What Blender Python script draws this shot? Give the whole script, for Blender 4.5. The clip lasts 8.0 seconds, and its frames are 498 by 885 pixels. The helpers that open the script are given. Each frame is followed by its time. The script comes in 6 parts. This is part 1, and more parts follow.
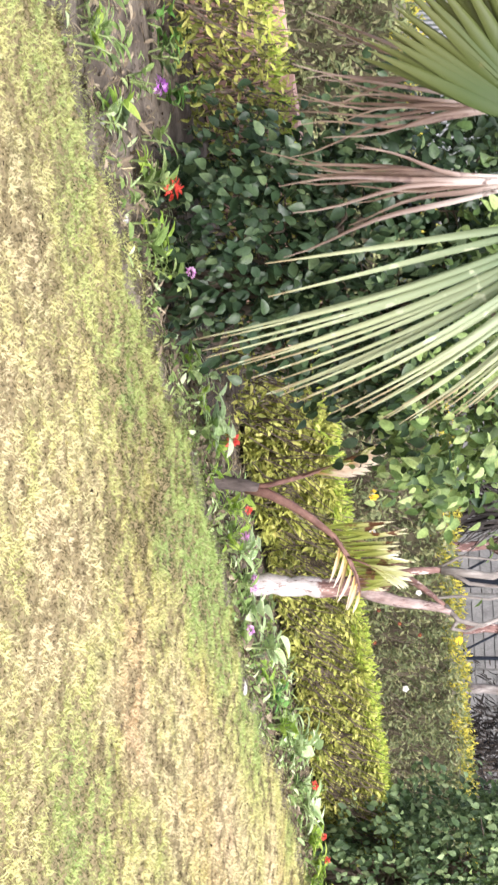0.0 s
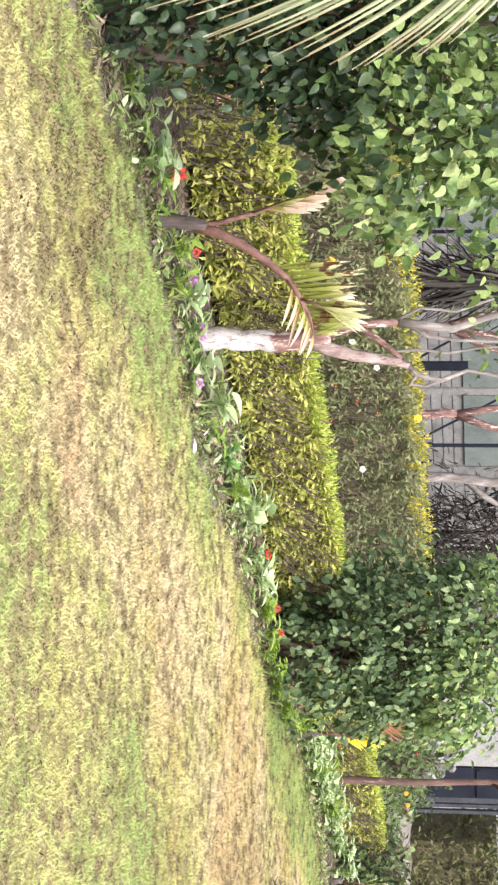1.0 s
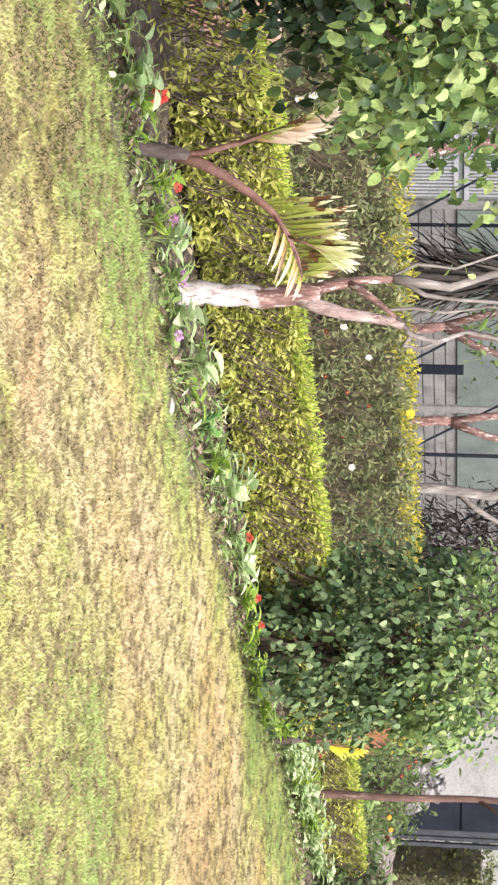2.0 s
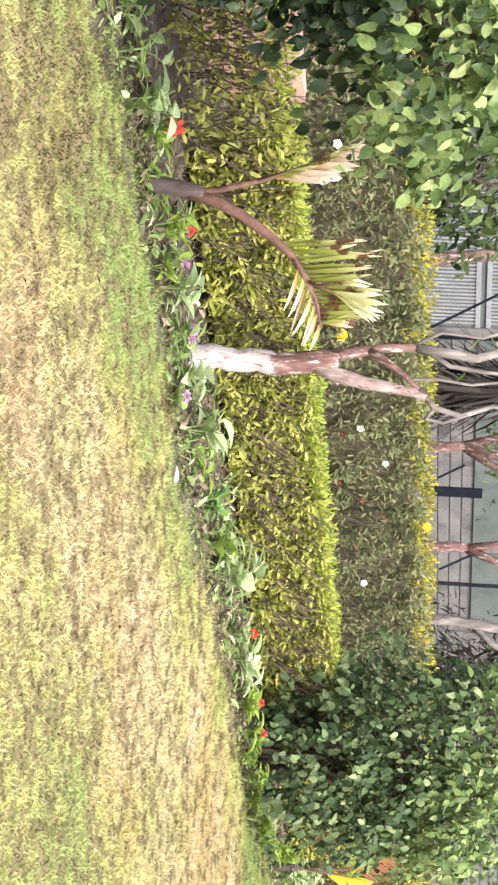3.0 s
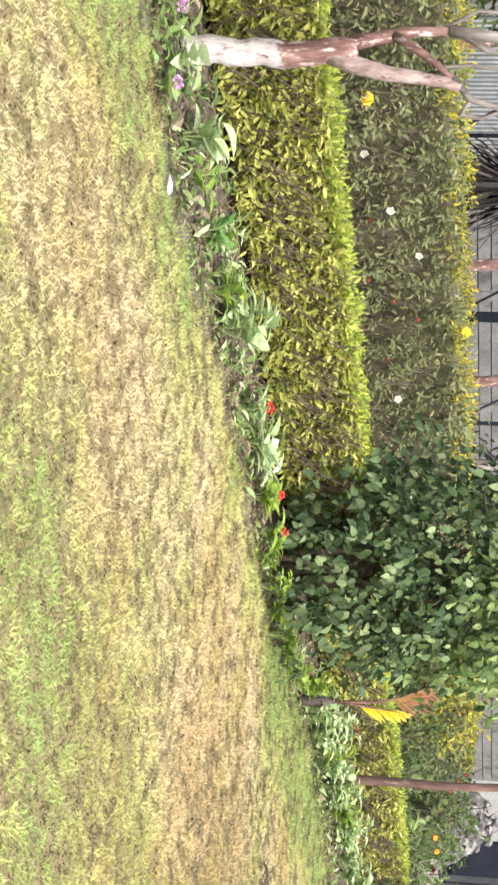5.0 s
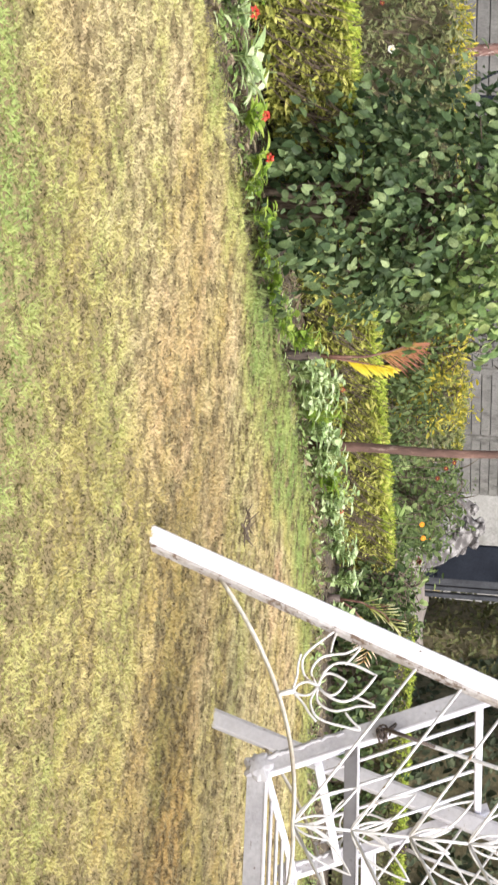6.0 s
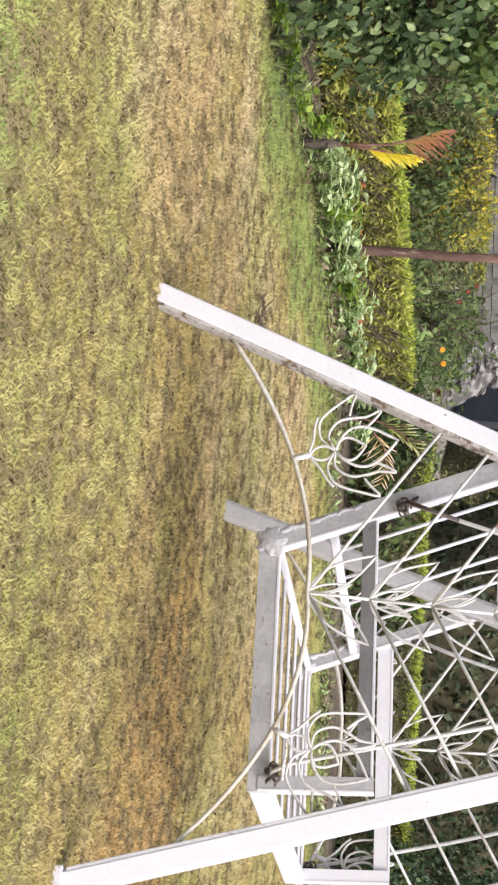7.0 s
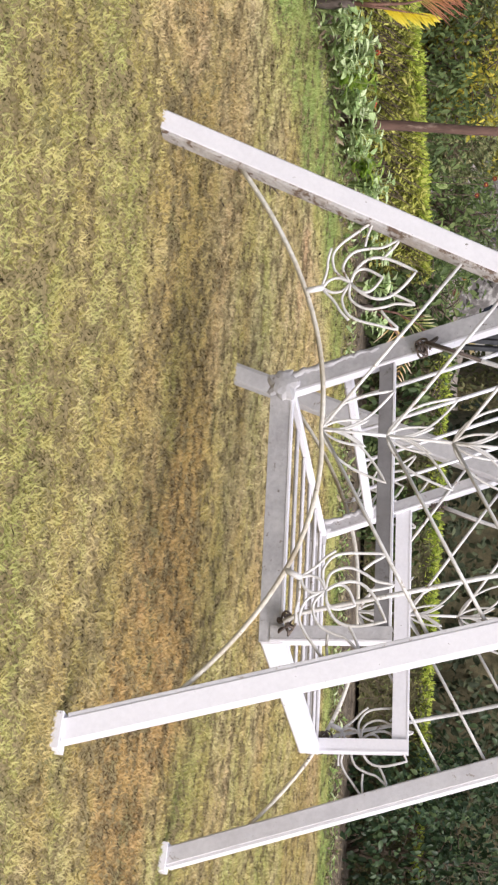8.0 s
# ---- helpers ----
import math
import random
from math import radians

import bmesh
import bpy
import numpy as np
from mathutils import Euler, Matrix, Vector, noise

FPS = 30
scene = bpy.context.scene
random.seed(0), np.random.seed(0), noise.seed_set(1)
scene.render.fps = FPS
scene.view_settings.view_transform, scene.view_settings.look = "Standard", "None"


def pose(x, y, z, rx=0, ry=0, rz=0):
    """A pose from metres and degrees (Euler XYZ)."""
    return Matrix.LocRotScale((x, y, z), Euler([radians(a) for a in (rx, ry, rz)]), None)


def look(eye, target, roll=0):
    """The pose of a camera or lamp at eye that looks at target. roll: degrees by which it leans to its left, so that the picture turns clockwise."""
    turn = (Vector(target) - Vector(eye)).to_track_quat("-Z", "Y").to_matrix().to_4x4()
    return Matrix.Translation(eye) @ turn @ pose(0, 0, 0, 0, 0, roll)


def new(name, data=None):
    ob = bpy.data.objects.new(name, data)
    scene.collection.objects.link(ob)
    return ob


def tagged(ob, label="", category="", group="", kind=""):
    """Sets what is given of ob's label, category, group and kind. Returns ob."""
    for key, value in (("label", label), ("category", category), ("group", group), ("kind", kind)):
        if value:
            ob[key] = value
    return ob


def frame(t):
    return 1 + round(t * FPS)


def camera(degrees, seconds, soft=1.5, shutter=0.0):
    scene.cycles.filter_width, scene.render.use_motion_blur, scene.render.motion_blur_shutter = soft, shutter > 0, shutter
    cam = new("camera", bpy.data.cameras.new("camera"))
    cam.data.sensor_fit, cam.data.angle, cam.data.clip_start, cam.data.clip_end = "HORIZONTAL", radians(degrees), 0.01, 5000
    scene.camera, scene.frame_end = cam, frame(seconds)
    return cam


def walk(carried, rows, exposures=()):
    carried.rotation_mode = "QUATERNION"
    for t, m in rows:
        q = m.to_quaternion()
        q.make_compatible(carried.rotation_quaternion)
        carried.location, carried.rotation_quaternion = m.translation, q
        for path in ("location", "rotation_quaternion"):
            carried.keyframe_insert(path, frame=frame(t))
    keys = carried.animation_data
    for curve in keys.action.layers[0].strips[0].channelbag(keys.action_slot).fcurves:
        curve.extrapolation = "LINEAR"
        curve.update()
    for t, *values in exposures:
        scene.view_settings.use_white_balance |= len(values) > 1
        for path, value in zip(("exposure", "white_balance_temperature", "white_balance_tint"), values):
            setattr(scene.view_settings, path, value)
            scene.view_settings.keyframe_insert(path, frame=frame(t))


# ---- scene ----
cam = camera(15.22, 8.0, soft=2.3, shutter=0.12)
PATH = [
    (0.0, (-0.0, -0.0, 1.555), (0.14, 2.962, 1.098), 89.56),
    (0.5, (0.192, 0.21, 1.542), (0.498, 3.165, 1.128), 89.97),
    (1.0, (0.397, 0.424, 1.54), (0.825, 3.367, 1.146), 90.35),
    (1.5, (0.63, 0.71, 1.517), (1.078, 3.65, 1.124), 90.96),
    (1.7, (0.733, 0.824, 1.517), (1.154, 3.769, 1.129), 91.17),
    (2.8, (1.282, 1.42, 1.479), (1.42, 4.39, 1.08), 92.72),
    (3.0, (1.365, 1.53, 1.465), (1.454, 4.501, 1.055), 92.93),
    (3.5, (1.582, 1.813, 1.472), (1.582, 4.781, 1.036), 92.92),
    (4.0, (1.841, 2.105, 1.475), (1.83, 5.069, 1.012), 92.49),
    (4.2, (1.922, 2.21, 1.468), (1.926, 5.173, 0.999), 92.28),
    (5.3, (2.47, 2.826, 1.478), (2.771, 5.775, 1.014), 92.64),
    (5.5, (2.609, 2.881, 1.486), (2.989, 5.822, 1.029), 92.96),
    (6.0, (2.937, 3.015, 1.49), (3.527, 5.924, 1.052), 93.84),
    (6.5, (3.227, 3.227, 1.473), (3.946, 6.107, 1.034), 94.51),
    (7.0, (3.49, 3.379, 1.461), (4.277, 6.239, 1.013), 94.84),
    (7.5, (3.773, 3.508, 1.46), (4.602, 6.354, 1.002), 94.79),
    (8.0, (3.967, 3.628, 1.456), (4.84, 6.461, 0.991), 94.75),
]
EXPOSURE = [(0.0, 1.42, 6000, 15), (1.5, 1.32, 6200, 14), (4.0, 1.40, 6250, 13), (5.3, 1.18, 6250, 11), (6.0, 1.05, 6300, 11), (6.5, 0.83, 6350, 11), (8.0, 0.52, 6300, 13)]
walk(cam, [(t, look(eye, target, roll)) for t, eye, target, roll in PATH], EXPOSURE)

# ---- light ----
SUN_ELEVATION, SUN_AZIMUTH = 47.0, 163.0   # degrees; azimuth clockwise from +y
world = bpy.data.worlds.new("sky")
scene.world = world
world.use_nodes = True
wn = world.node_tree.nodes
sky = wn.new("ShaderNodeTexSky")
sky.sky_type, sky.sun_disc = "NISHITA", False
sky.sun_elevation, sky.sun_rotation = radians(SUN_ELEVATION), radians(SUN_AZIMUTH)
sky.dust_density, sky.air_density = 4.0, 1.2
haze = wn.new("ShaderNodeHueSaturation")          # hazy, nearly white sky
haze.inputs["Saturation"].default_value = 0.45
world.node_tree.links.new(sky.outputs[0], haze.inputs["Color"])
world.node_tree.links.new(haze.outputs[0], wn["Background"].inputs[0])
wn["Background"].inputs[1].default_value = 0.15
sun_data = bpy.data.lights.new("sun", "SUN")
sun_data.energy, sun_data.angle, sun_data.color = 2.2, radians(26), (1.0, 0.95, 0.86)
sun = new("sun", sun_data)
_az, _el = radians(SUN_AZIMUTH), radians(SUN_ELEVATION)
sun.matrix_world = look((20 * math.sin(_az) * math.cos(_el), 20 * math.cos(_az) * math.cos(_el), 20 * math.sin(_el)), (0, 0, 0))

# ---- materials ----
def tree_of(name):
    m = bpy.data.materials.new(name)
    m.use_nodes = True
    nt = m.node_tree
    return m, nt, nt.nodes["Principled BSDF"]


def ramp(nt, stops):
    r = nt.nodes.new("ShaderNodeValToRGB")
    el = r.color_ramp.elements
    while len(el) < len(stops):
        el.new(0.5)
    for e, (p, c) in zip(el, stops):
        e.position, e.color = p, (*c, 1)
    return r


def noise_node(nt, scale, detail=4.0, rough=0.6, coord="Position", stretch=None):
    n = nt.nodes.new("ShaderNodeTexNoise")
    n.inputs["Scale"].default_value, n.inputs["Detail"].default_value, n.inputs["Roughness"].default_value = scale, detail, rough
    if coord == "Position":
        g = nt.nodes.new("ShaderNodeNewGeometry")
        out = g.outputs["Position"]
    else:
        g = nt.nodes.new("ShaderNodeTexCoord")
        out = g.outputs["Object"]
    if stretch:
        mul = nt.nodes.new("ShaderNodeVectorMath"); mul.operation = "MULTIPLY"
        nt.links.new(out, mul.inputs[0]); mul.inputs[1].default_value = stretch
        out = mul.outputs[0]
    nt.links.new(out, n.inputs["Vector"])
    return n


def mix_rgb(nt, a, b, fac, mode="MIX"):
    m = nt.nodes.new("ShaderNodeMix")
    m.data_type, m.blend_type = "RGBA", mode
    for sock, v in ((m.inputs[6], a), (m.inputs[7], b), (m.inputs[0], fac)):
        if isinstance(v, bpy.types.NodeSocket):
            nt.links.new(v, sock)
        elif isinstance(v, (tuple, list)):
            sock.default_value = (*v, 1)
        else:
            sock.default_value = v
    return m.outputs[2]


def bump(nt, bsdf, height, strength, dist=0.01):
    b = nt.nodes.new("ShaderNodeBump")
    b.inputs["Strength"].default_value, b.inputs["Distance"].default_value = strength, dist
    nt.links.new(height, b.inputs["Height"])
    nt.links.new(b.outputs[0], bsdf.inputs["Normal"])


def leaf_material(name, stops, rough=0.45, through_light=0.3, spot=None, patch=3.0):
    """Leaf: colour varies from leaf to leaf, by broad patches and by fine veins and spots."""
    m, nt, b = tree_of(name)
    geo, info = nt.nodes.new("ShaderNodeNewGeometry"), nt.nodes.new("ShaderNodeObjectInfo")
    add = nt.nodes.new("ShaderNodeMath"); add.operation = "ADD"
    nt.links.new(geo.outputs["Random Per Island"], add.inputs[0]); nt.links.new(info.outputs["Random"], add.inputs[1])
    fr = nt.nodes.new("ShaderNodeMath"); fr.operation = "FRACT"
    nt.links.new(add.outputs[0], fr.inputs[0])
    big = noise_node(nt, patch, 2.0)
    mean = nt.nodes.new("ShaderNodeMix"); mean.data_type = "FLOAT"; mean.inputs[0].default_value = 0.35
    nt.links.new(fr.outputs[0], mean.inputs[2]); nt.links.new(big.outputs[0], mean.inputs[3])
    r = ramp(nt, stops)
    nt.links.new(mean.outputs[0], r.inputs[0])
    fine = noise_node(nt, 90.0, 3.0)
    fr2 = ramp(nt, [(0.35, (0.72, 0.72, 0.7)), (0.65, (1.12, 1.12, 1.05))])
    nt.links.new(fine.outputs[0], fr2.inputs[0])
    col = mix_rgb(nt, r.outputs[0], fr2.outputs[0], 1.0, "MULTIPLY")
    if spot:
        sp = noise_node(nt, 35.0, 2.0)
        sr = ramp(nt, [(0.64, (0, 0, 0)), (0.72, (1, 1, 1))])
        nt.links.new(sp.outputs[0], sr.inputs[0])
        col = mix_rgb(nt, col, spot, sr.outputs[0])
    nt.links.new(col, b.inputs["Base Color"])
    b.inputs["Roughness"].default_value = rough
    b.inputs["Specular IOR Level"].default_value = 0.22
    bump(nt, b, fine.outputs[0], 0.25, 0.004)
    if through_light:
        tr = nt.nodes.new("ShaderNodeBsdfTranslucent")
        nt.links.new(col, tr.inputs[0])
        mx = nt.nodes.new("ShaderNodeMixShader"); mx.inputs[0].default_value = through_light
        nt.links.new(b.outputs[0], mx.inputs[1]); nt.links.new(tr.outputs[0], mx.inputs[2])
        nt.links.new(mx.outputs[0], nt.nodes["Material Output"].inputs[0])
    return m


def surface(name, stops, scale=4.0, rough=0.8, fine=60.0, relief=0.4, metal=0.0, dirt=None, dirt_scale=6.0, dirt_at=(0.58, 0.72), coord="Position", vary=(0.78, 1.12), stretch=None, over=None, spec=0.4):
    """Rough solid: two scales of colour, fine relief, and stains of their own shape."""
    m, nt, b = tree_of(name)
    n1, n2 = noise_node(nt, scale, 5.0, coord=coord, stretch=stretch), noise_node(nt, fine, 4.0, coord=coord, stretch=stretch)
    r = ramp(nt, stops)
    nt.links.new(n1.outputs[0], r.inputs[0])
    r2 = ramp(nt, [(0.3, (vary[0],) * 3), (0.7, (vary[1],) * 3)])
    nt.links.new(n2.outputs[0], r2.inputs[0])
    col = mix_rgb(nt, r.outputs[0], r2.outputs[0], 1.0, "MULTIPLY")
    if dirt:
        n3 = noise_node(nt, dirt_scale, 6.0, 0.7, coord=coord, stretch=stretch)
        r3 = ramp(nt, [(dirt_at[0], (0, 0, 0)), (dirt_at[1], (1, 1, 1))])
        nt.links.new(n3.outputs[0], r3.inputs[0])
        col = mix_rgb(nt, col, dirt, r3.outputs[0])
    if over:                                   # a coat of paint up to a ragged line
        height, paint_lo, paint_hi = over
        xyz = nt.nodes.new("ShaderNodeSeparateXYZ")
        nt.links.new(nt.nodes.new("ShaderNodeNewGeometry").outputs["Position"], xyz.inputs[0])
        n4, n5 = noise_node(nt, 40.0, 3.0, stretch=(1, 1, 0.3)), noise_node(nt, 55.0, 5.0, 0.7, stretch=(1, 1, 0.3))
        edge = nt.nodes.new("ShaderNodeMath"); edge.operation = "MULTIPLY_ADD"
        nt.links.new(n4.outputs[0], edge.inputs[0]); edge.inputs[1].default_value = 0.16
        nt.links.new(xyz.outputs["Z"], edge.inputs[2])
        bare = nt.nodes.new("ShaderNodeMapRange")
        bare.inputs[1].default_value, bare.inputs[2].default_value = height + 0.075, height + 0.095
        nt.links.new(edge.outputs[0], bare.inputs[0])
        flake = ramp(nt, [(0.39, (1, 1, 1)), (0.45, (0, 0, 0))])
        nt.links.new(n5.outputs[0], flake.inputs[0])
        worn = nt.nodes.new("ShaderNodeMath"); worn.operation = "MAXIMUM"
        nt.links.new(bare.outputs[0], worn.inputs[0]); nt.links.new(flake.outputs[0], worn.inputs[1])
        lime = ramp(nt, [(0.3, paint_lo), (0.7, paint_hi)])
        nt.links.new(n1.outputs[0], lime.inputs[0])
        col = mix_rgb(nt, lime.outputs[0], col, worn.outputs[0])
    nt.links.new(col, b.inputs["Base Color"])
    b.inputs["Roughness"].default_value, b.inputs["Metallic"].default_value = rough, metal
    b.inputs["Specular IOR Level"].default_value = spec
    bump(nt, b, n2.outputs[0], relief, 0.01)
    return m


def attribute_node(nt, name):
    n = nt.nodes.new("ShaderNodeAttribute")
    n.attribute_name = name
    return n.outputs["Fac"]


def lawn_material(name):
    """Grass blades: from straw to green by tone, browner where worn, with the shade of pits between tufts put into the
    colour.
    """
    m, nt, b = tree_of(name)
    geo = nt.nodes.new("ShaderNodeNewGeometry")
    vary = nt.nodes.new("ShaderNodeMath"); vary.operation = "MULTIPLY_ADD"
    nt.links.new(geo.outputs["Random Per Island"], vary.inputs[0]); vary.inputs[1].default_value = 0.15
    nt.links.new(attribute_node(nt, "tone"), vary.inputs[2])
    r = ramp(nt, [(0.0, (0.44, 0.31, 0.19)), (0.22, (0.515, 0.415, 0.255)), (0.42, (0.455, 0.40, 0.22)), (0.62, (0.41, 0.39, 0.16)), (0.82, (0.33, 0.36, 0.125)), (1.0, (0.235, 0.31, 0.095))])
    nt.links.new(vary.outputs[0], r.inputs[0])
    col = mix_rgb(nt, r.outputs[0], (0.41, 0.26, 0.11), attribute_node(nt, "wear"))
    # ramp over clump: pit shade darkens the blades, tuft tops are brightened
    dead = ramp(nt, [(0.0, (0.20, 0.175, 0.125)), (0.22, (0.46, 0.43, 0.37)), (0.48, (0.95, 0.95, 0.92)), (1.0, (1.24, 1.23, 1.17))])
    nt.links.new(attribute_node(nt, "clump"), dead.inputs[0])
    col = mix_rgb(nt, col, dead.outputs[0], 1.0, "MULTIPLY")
    nt.links.new(col, b.inputs["Base Color"])
    b.inputs["Roughness"].default_value = 0.7
    tr = nt.nodes.new("ShaderNodeBsdfTranslucent")
    nt.links.new(col, tr.inputs[0])
    mx = nt.nodes.new("ShaderNodeMixShader"); mx.inputs[0].default_value = 0.25
    nt.links.new(b.outputs[0], mx.inputs[1]); nt.links.new(tr.outputs[0], mx.inputs[2])
    nt.links.new(mx.outputs[0], nt.nodes["Material Output"].inputs[0])
    return m


M_TURF = surface("turf_soil", [(0.3, (0.20, 0.158, 0.078)), (0.55, (0.265, 0.21, 0.108)), (0.75, (0.20, 0.195, 0.080))], 2.2, 0.9, 60.0, 1.0, dirt=(0.085, 0.078, 0.040), dirt_scale=30.0, spec=0.1)
M_GRASS = lawn_material("grass_blades")
M_SOIL = surface("bed_soil", [(0.3, (0.050, 0.038, 0.029)), (0.5, (0.105, 0.084, 0.064)), (0.72, (0.20, 0.165, 0.13))], 6.0, 0.95, 40.0, 1.0, dirt=(0.05, 0.04, 0.03), dirt_scale=18.0, spec=0.2)
M_LITTER = leaf_material("dry_litter", [(0.2, (0.075, 0.056, 0.038)), (0.6, (0.17, 0.13, 0.09)), (0.9, (0.34, 0.28, 0.20))], 0.85, 0.1)
M_STRAW = leaf_material("dry_stalk", [(0.1, (0.16, 0.125, 0.07)), (0.5, (0.34, 0.285, 0.16)), (0.8, (0.48, 0.42, 0.25)), (1.0, (0.36, 0.42, 0.15))], 0.8, 0.25)
# wide tone spread: darkest leaves stand for shaded ones, palest for lit
M_DARK_LEAF = leaf_material("glossy_dark_leaf", [(0.1, (0.016, 0.031, 0.015)), (0.45, (0.030, 0.054, 0.025)), (0.72, (0.060, 0.092, 0.042)), (0.88, (0.13, 0.175, 0.080)), (1.0, (0.34, 0.39, 0.19))], 0.36, 0.22, patch=5.0)
M_DARK_LEAF_B = leaf_material("dense_dark_leaf", [(0.1, (0.028, 0.046, 0.018)), (0.45, (0.055, 0.085, 0.030)), (0.75, (0.11, 0.15, 0.052)), (0.9, (0.20, 0.24, 0.09)), (1.0, (0.36, 0.36, 0.13))], 0.55, 0.25, patch=5.0)
M_SHRUB_B = leaf_material("broad_shrub_leaf", [(0.1, (0.024, 0.042, 0.020)), (0.42, (0.068, 0.112, 0.046)), (0.72, (0.17, 0.235, 0.105)), (0.88, (0.34, 0.41, 0.21)), (1.0, (0.54, 0.58, 0.34))], 0.5, 0.3, patch=5.0)
M_HEDGE_BROWN = leaf_material("dusty_hedge_leaf", [(0.1, (0.028, 0.036, 0.022)), (0.5, (0.058, 0.072, 0.042)), (0.9, (0.125, 0.14, 0.08))], 0.7, 0.2)
# lighter shrub leaf: sunlight on the upper leaves put into the colour
M_SUNLIT_LEAF = leaf_material("sunlit_leaf", [(0.1, (0.045, 0.080, 0.026)), (0.4, (0.12, 0.19, 0.062)), (0.7, (0.30, 0.39, 0.14)), (1.0, (0.58, 0.63, 0.31))], 0.40, 0.32, patch=5.0)
M_HEDGE_OLD = leaf_material("hedge_leaf_old", [(0.1, (0.075, 0.086, 0.024)), (0.35, (0.23, 0.245, 0.052)), (0.6, (0.44, 0.45, 0.105)), (0.8, (0.61, 0.58, 0.18)), (1.0, (0.62, 0.45, 0.24))], 0.5, 0.35, patch=5.0)
M_HEDGE_NEW = leaf_material("hedge_leaf_new", [(0.1, (0.22, 0.31, 0.045)), (0.5, (0.38, 0.46, 0.070)), (0.9, (0.57, 0.58, 0.12))], 0.5, 0.4, patch=5.0)
M_HEDGE_DARK = leaf_material("dull_hedge_leaf", [(0.1, (0.06, 0.065, 0.03)), (0.5, (0.10, 0.11, 0.04)), (0.9, (0.17, 0.15, 0.07))], 0.55, 0.25)
M_HEDGE_B = leaf_material("back_hedge_leaf", [(0.1, (0.10, 0.12, 0.056)), (0.4, (0.165, 0.19, 0.088)), (0.65, (0.245, 0.26, 0.12)), (0.85, (0.32, 0.29, 0.155)), (1.0, (0.40, 0.34, 0.20))], 0.55, 0.3, patch=1.6)
M_HEDGE_B_TOP = leaf_material("back_hedge_top_leaf", [(0.2, (0.15, 0.18, 0.05)), (0.45, (0.30, 0.29, 0.06)), (0.65, (0.50, 0.43, 0.06)), (0.9, (0.66, 0.53, 0.07))], 0.5, 0.4, patch=1.3)
# brown core tone, dark for the shade between the twigs
M_CORE = surface("hedge_core_shade", [(0.3, (0.06, 0.055, 0.03)), (0.6, (0.13, 0.11, 0.062)), (0.8, (0.20, 0.155, 0.09))], 14.0, 0.95, 70.0, 1.0)
M_TWIG = surface("twig_bark", [(0.3, (0.06, 0.042, 0.03)), (0.7, (0.17, 0.13, 0.095))], 20.0, 0.9, 90.0, 0.6)
M_BRANCH = surface("grey_bark", [(0.3, (0.11, 0.09, 0.08)), (0.55, (0.24, 0.21, 0.19)), (0.75, (0.46, 0.42, 0.38))], 16.0, 0.9, 60.0, 0.9, dirt=(0.08, 0.06, 0.055), dirt_scale=12.0, stretch=(1, 1, 0.3))
M_REDBARK = surface("reddish_bark", [(0.3, (0.09, 0.045, 0.038)), (0.55, (0.20, 0.11, 0.092)), (0.8, (0.36, 0.24, 0.20))], 30.0, 0.85, 90.0, 1.0, dirt=(0.50, 0.41, 0.37), dirt_scale=38.0, dirt_at=(0.55, 0.61), stretch=(1, 1, 0.25))
M_PALEBARK = surface("flaking_pale_bark", [(0.3, (0.17, 0.105, 0.092)), (0.5, (0.36, 0.27, 0.245)), (0.75, (0.52, 0.44, 0.41))], 26.0, 0.9, 90.0, 1.0, dirt=(0.13, 0.07, 0.06), dirt_scale=36.0, dirt_at=(0.56, 0.64), stretch=(1, 1, 0.3))
M_LIME = surface("limewashed_bark", [(0.3, (0.09, 0.045, 0.038)), (0.55, (0.20, 0.11, 0.092)), (0.8, (0.36, 0.24, 0.20))], 30.0, 0.9, 90.0, 1.0, dirt=(0.50, 0.41, 0.37), dirt_scale=42.0, dirt_at=(0.55, 0.61), stretch=(1, 1, 0.25), over=(0.40, (0.34, 0.29, 0.275), (0.55, 0.51, 0.49)))
M_BEDLEAF = leaf_material("bedding_leaf", [(0.1, (0.14, 0.22, 0.06)), (0.5, (0.27, 0.38, 0.12)), (0.9, (0.48, 0.57, 0.26))], 0.45, 0.5)
M_PALELEAF = leaf_material("pale_bedding_leaf", [(0.1, (0.28, 0.41, 0.16)), (0.5, (0.51, 0.63, 0.33)), (0.9, (0.75, 0.81, 0.56))], 0.5, 0.4)
M_LIMELEAF = leaf_material("bright_bedding_leaf", [(0.1, (0.20, 0.34, 0.05)), (0.5, (0.33, 0.47, 0.08)), (0.9, (0.50, 0.60, 0.14))], 0.45, 0.5)
M_RED = leaf_material("red_petal", [(0.1, (0.55, 0.045, 0.035)), (0.9, (0.78, 0.13, 0.09))], 0.5, 0.25)
M_DULLRED = leaf_material("dull_red_petal", [(0.1, (0.10, 0.018, 0.012)), (0.9, (0.19, 0.04, 0.025))], 0.6, 0.2)
M_PINK = leaf_material("pink_petal", [(0.1, (0.55, 0.20, 0.55)), (0.9, (0.80, 0.50, 0.78))], 0.5, 0.3)
M_PURPLE = leaf_material("purple_petal", [(0.1, (0.35, 0.05, 0.45)), (0.9, (0.75, 0.45, 0.80))], 0.5, 0.3)
M_WHITEPETAL = leaf_material("white_petal", [(0.1, (0.80, 0.78, 0.74)), (0.9, (0.88, 0.86, 0.84))], 0.5, 0.3)
M_YELLOW = leaf_material("yellow_petal", [(0.1, (0.80, 0.48, 0.02)), (0.9, (0.85, 0.62, 0.04))], 0.5, 0.3)
M_ORANGE = leaf_material("orange_petal", [(0.1, (0.80, 0.25, 0.02)), (0.9, (0.85, 0.42, 0.03))], 0.5, 0.3)


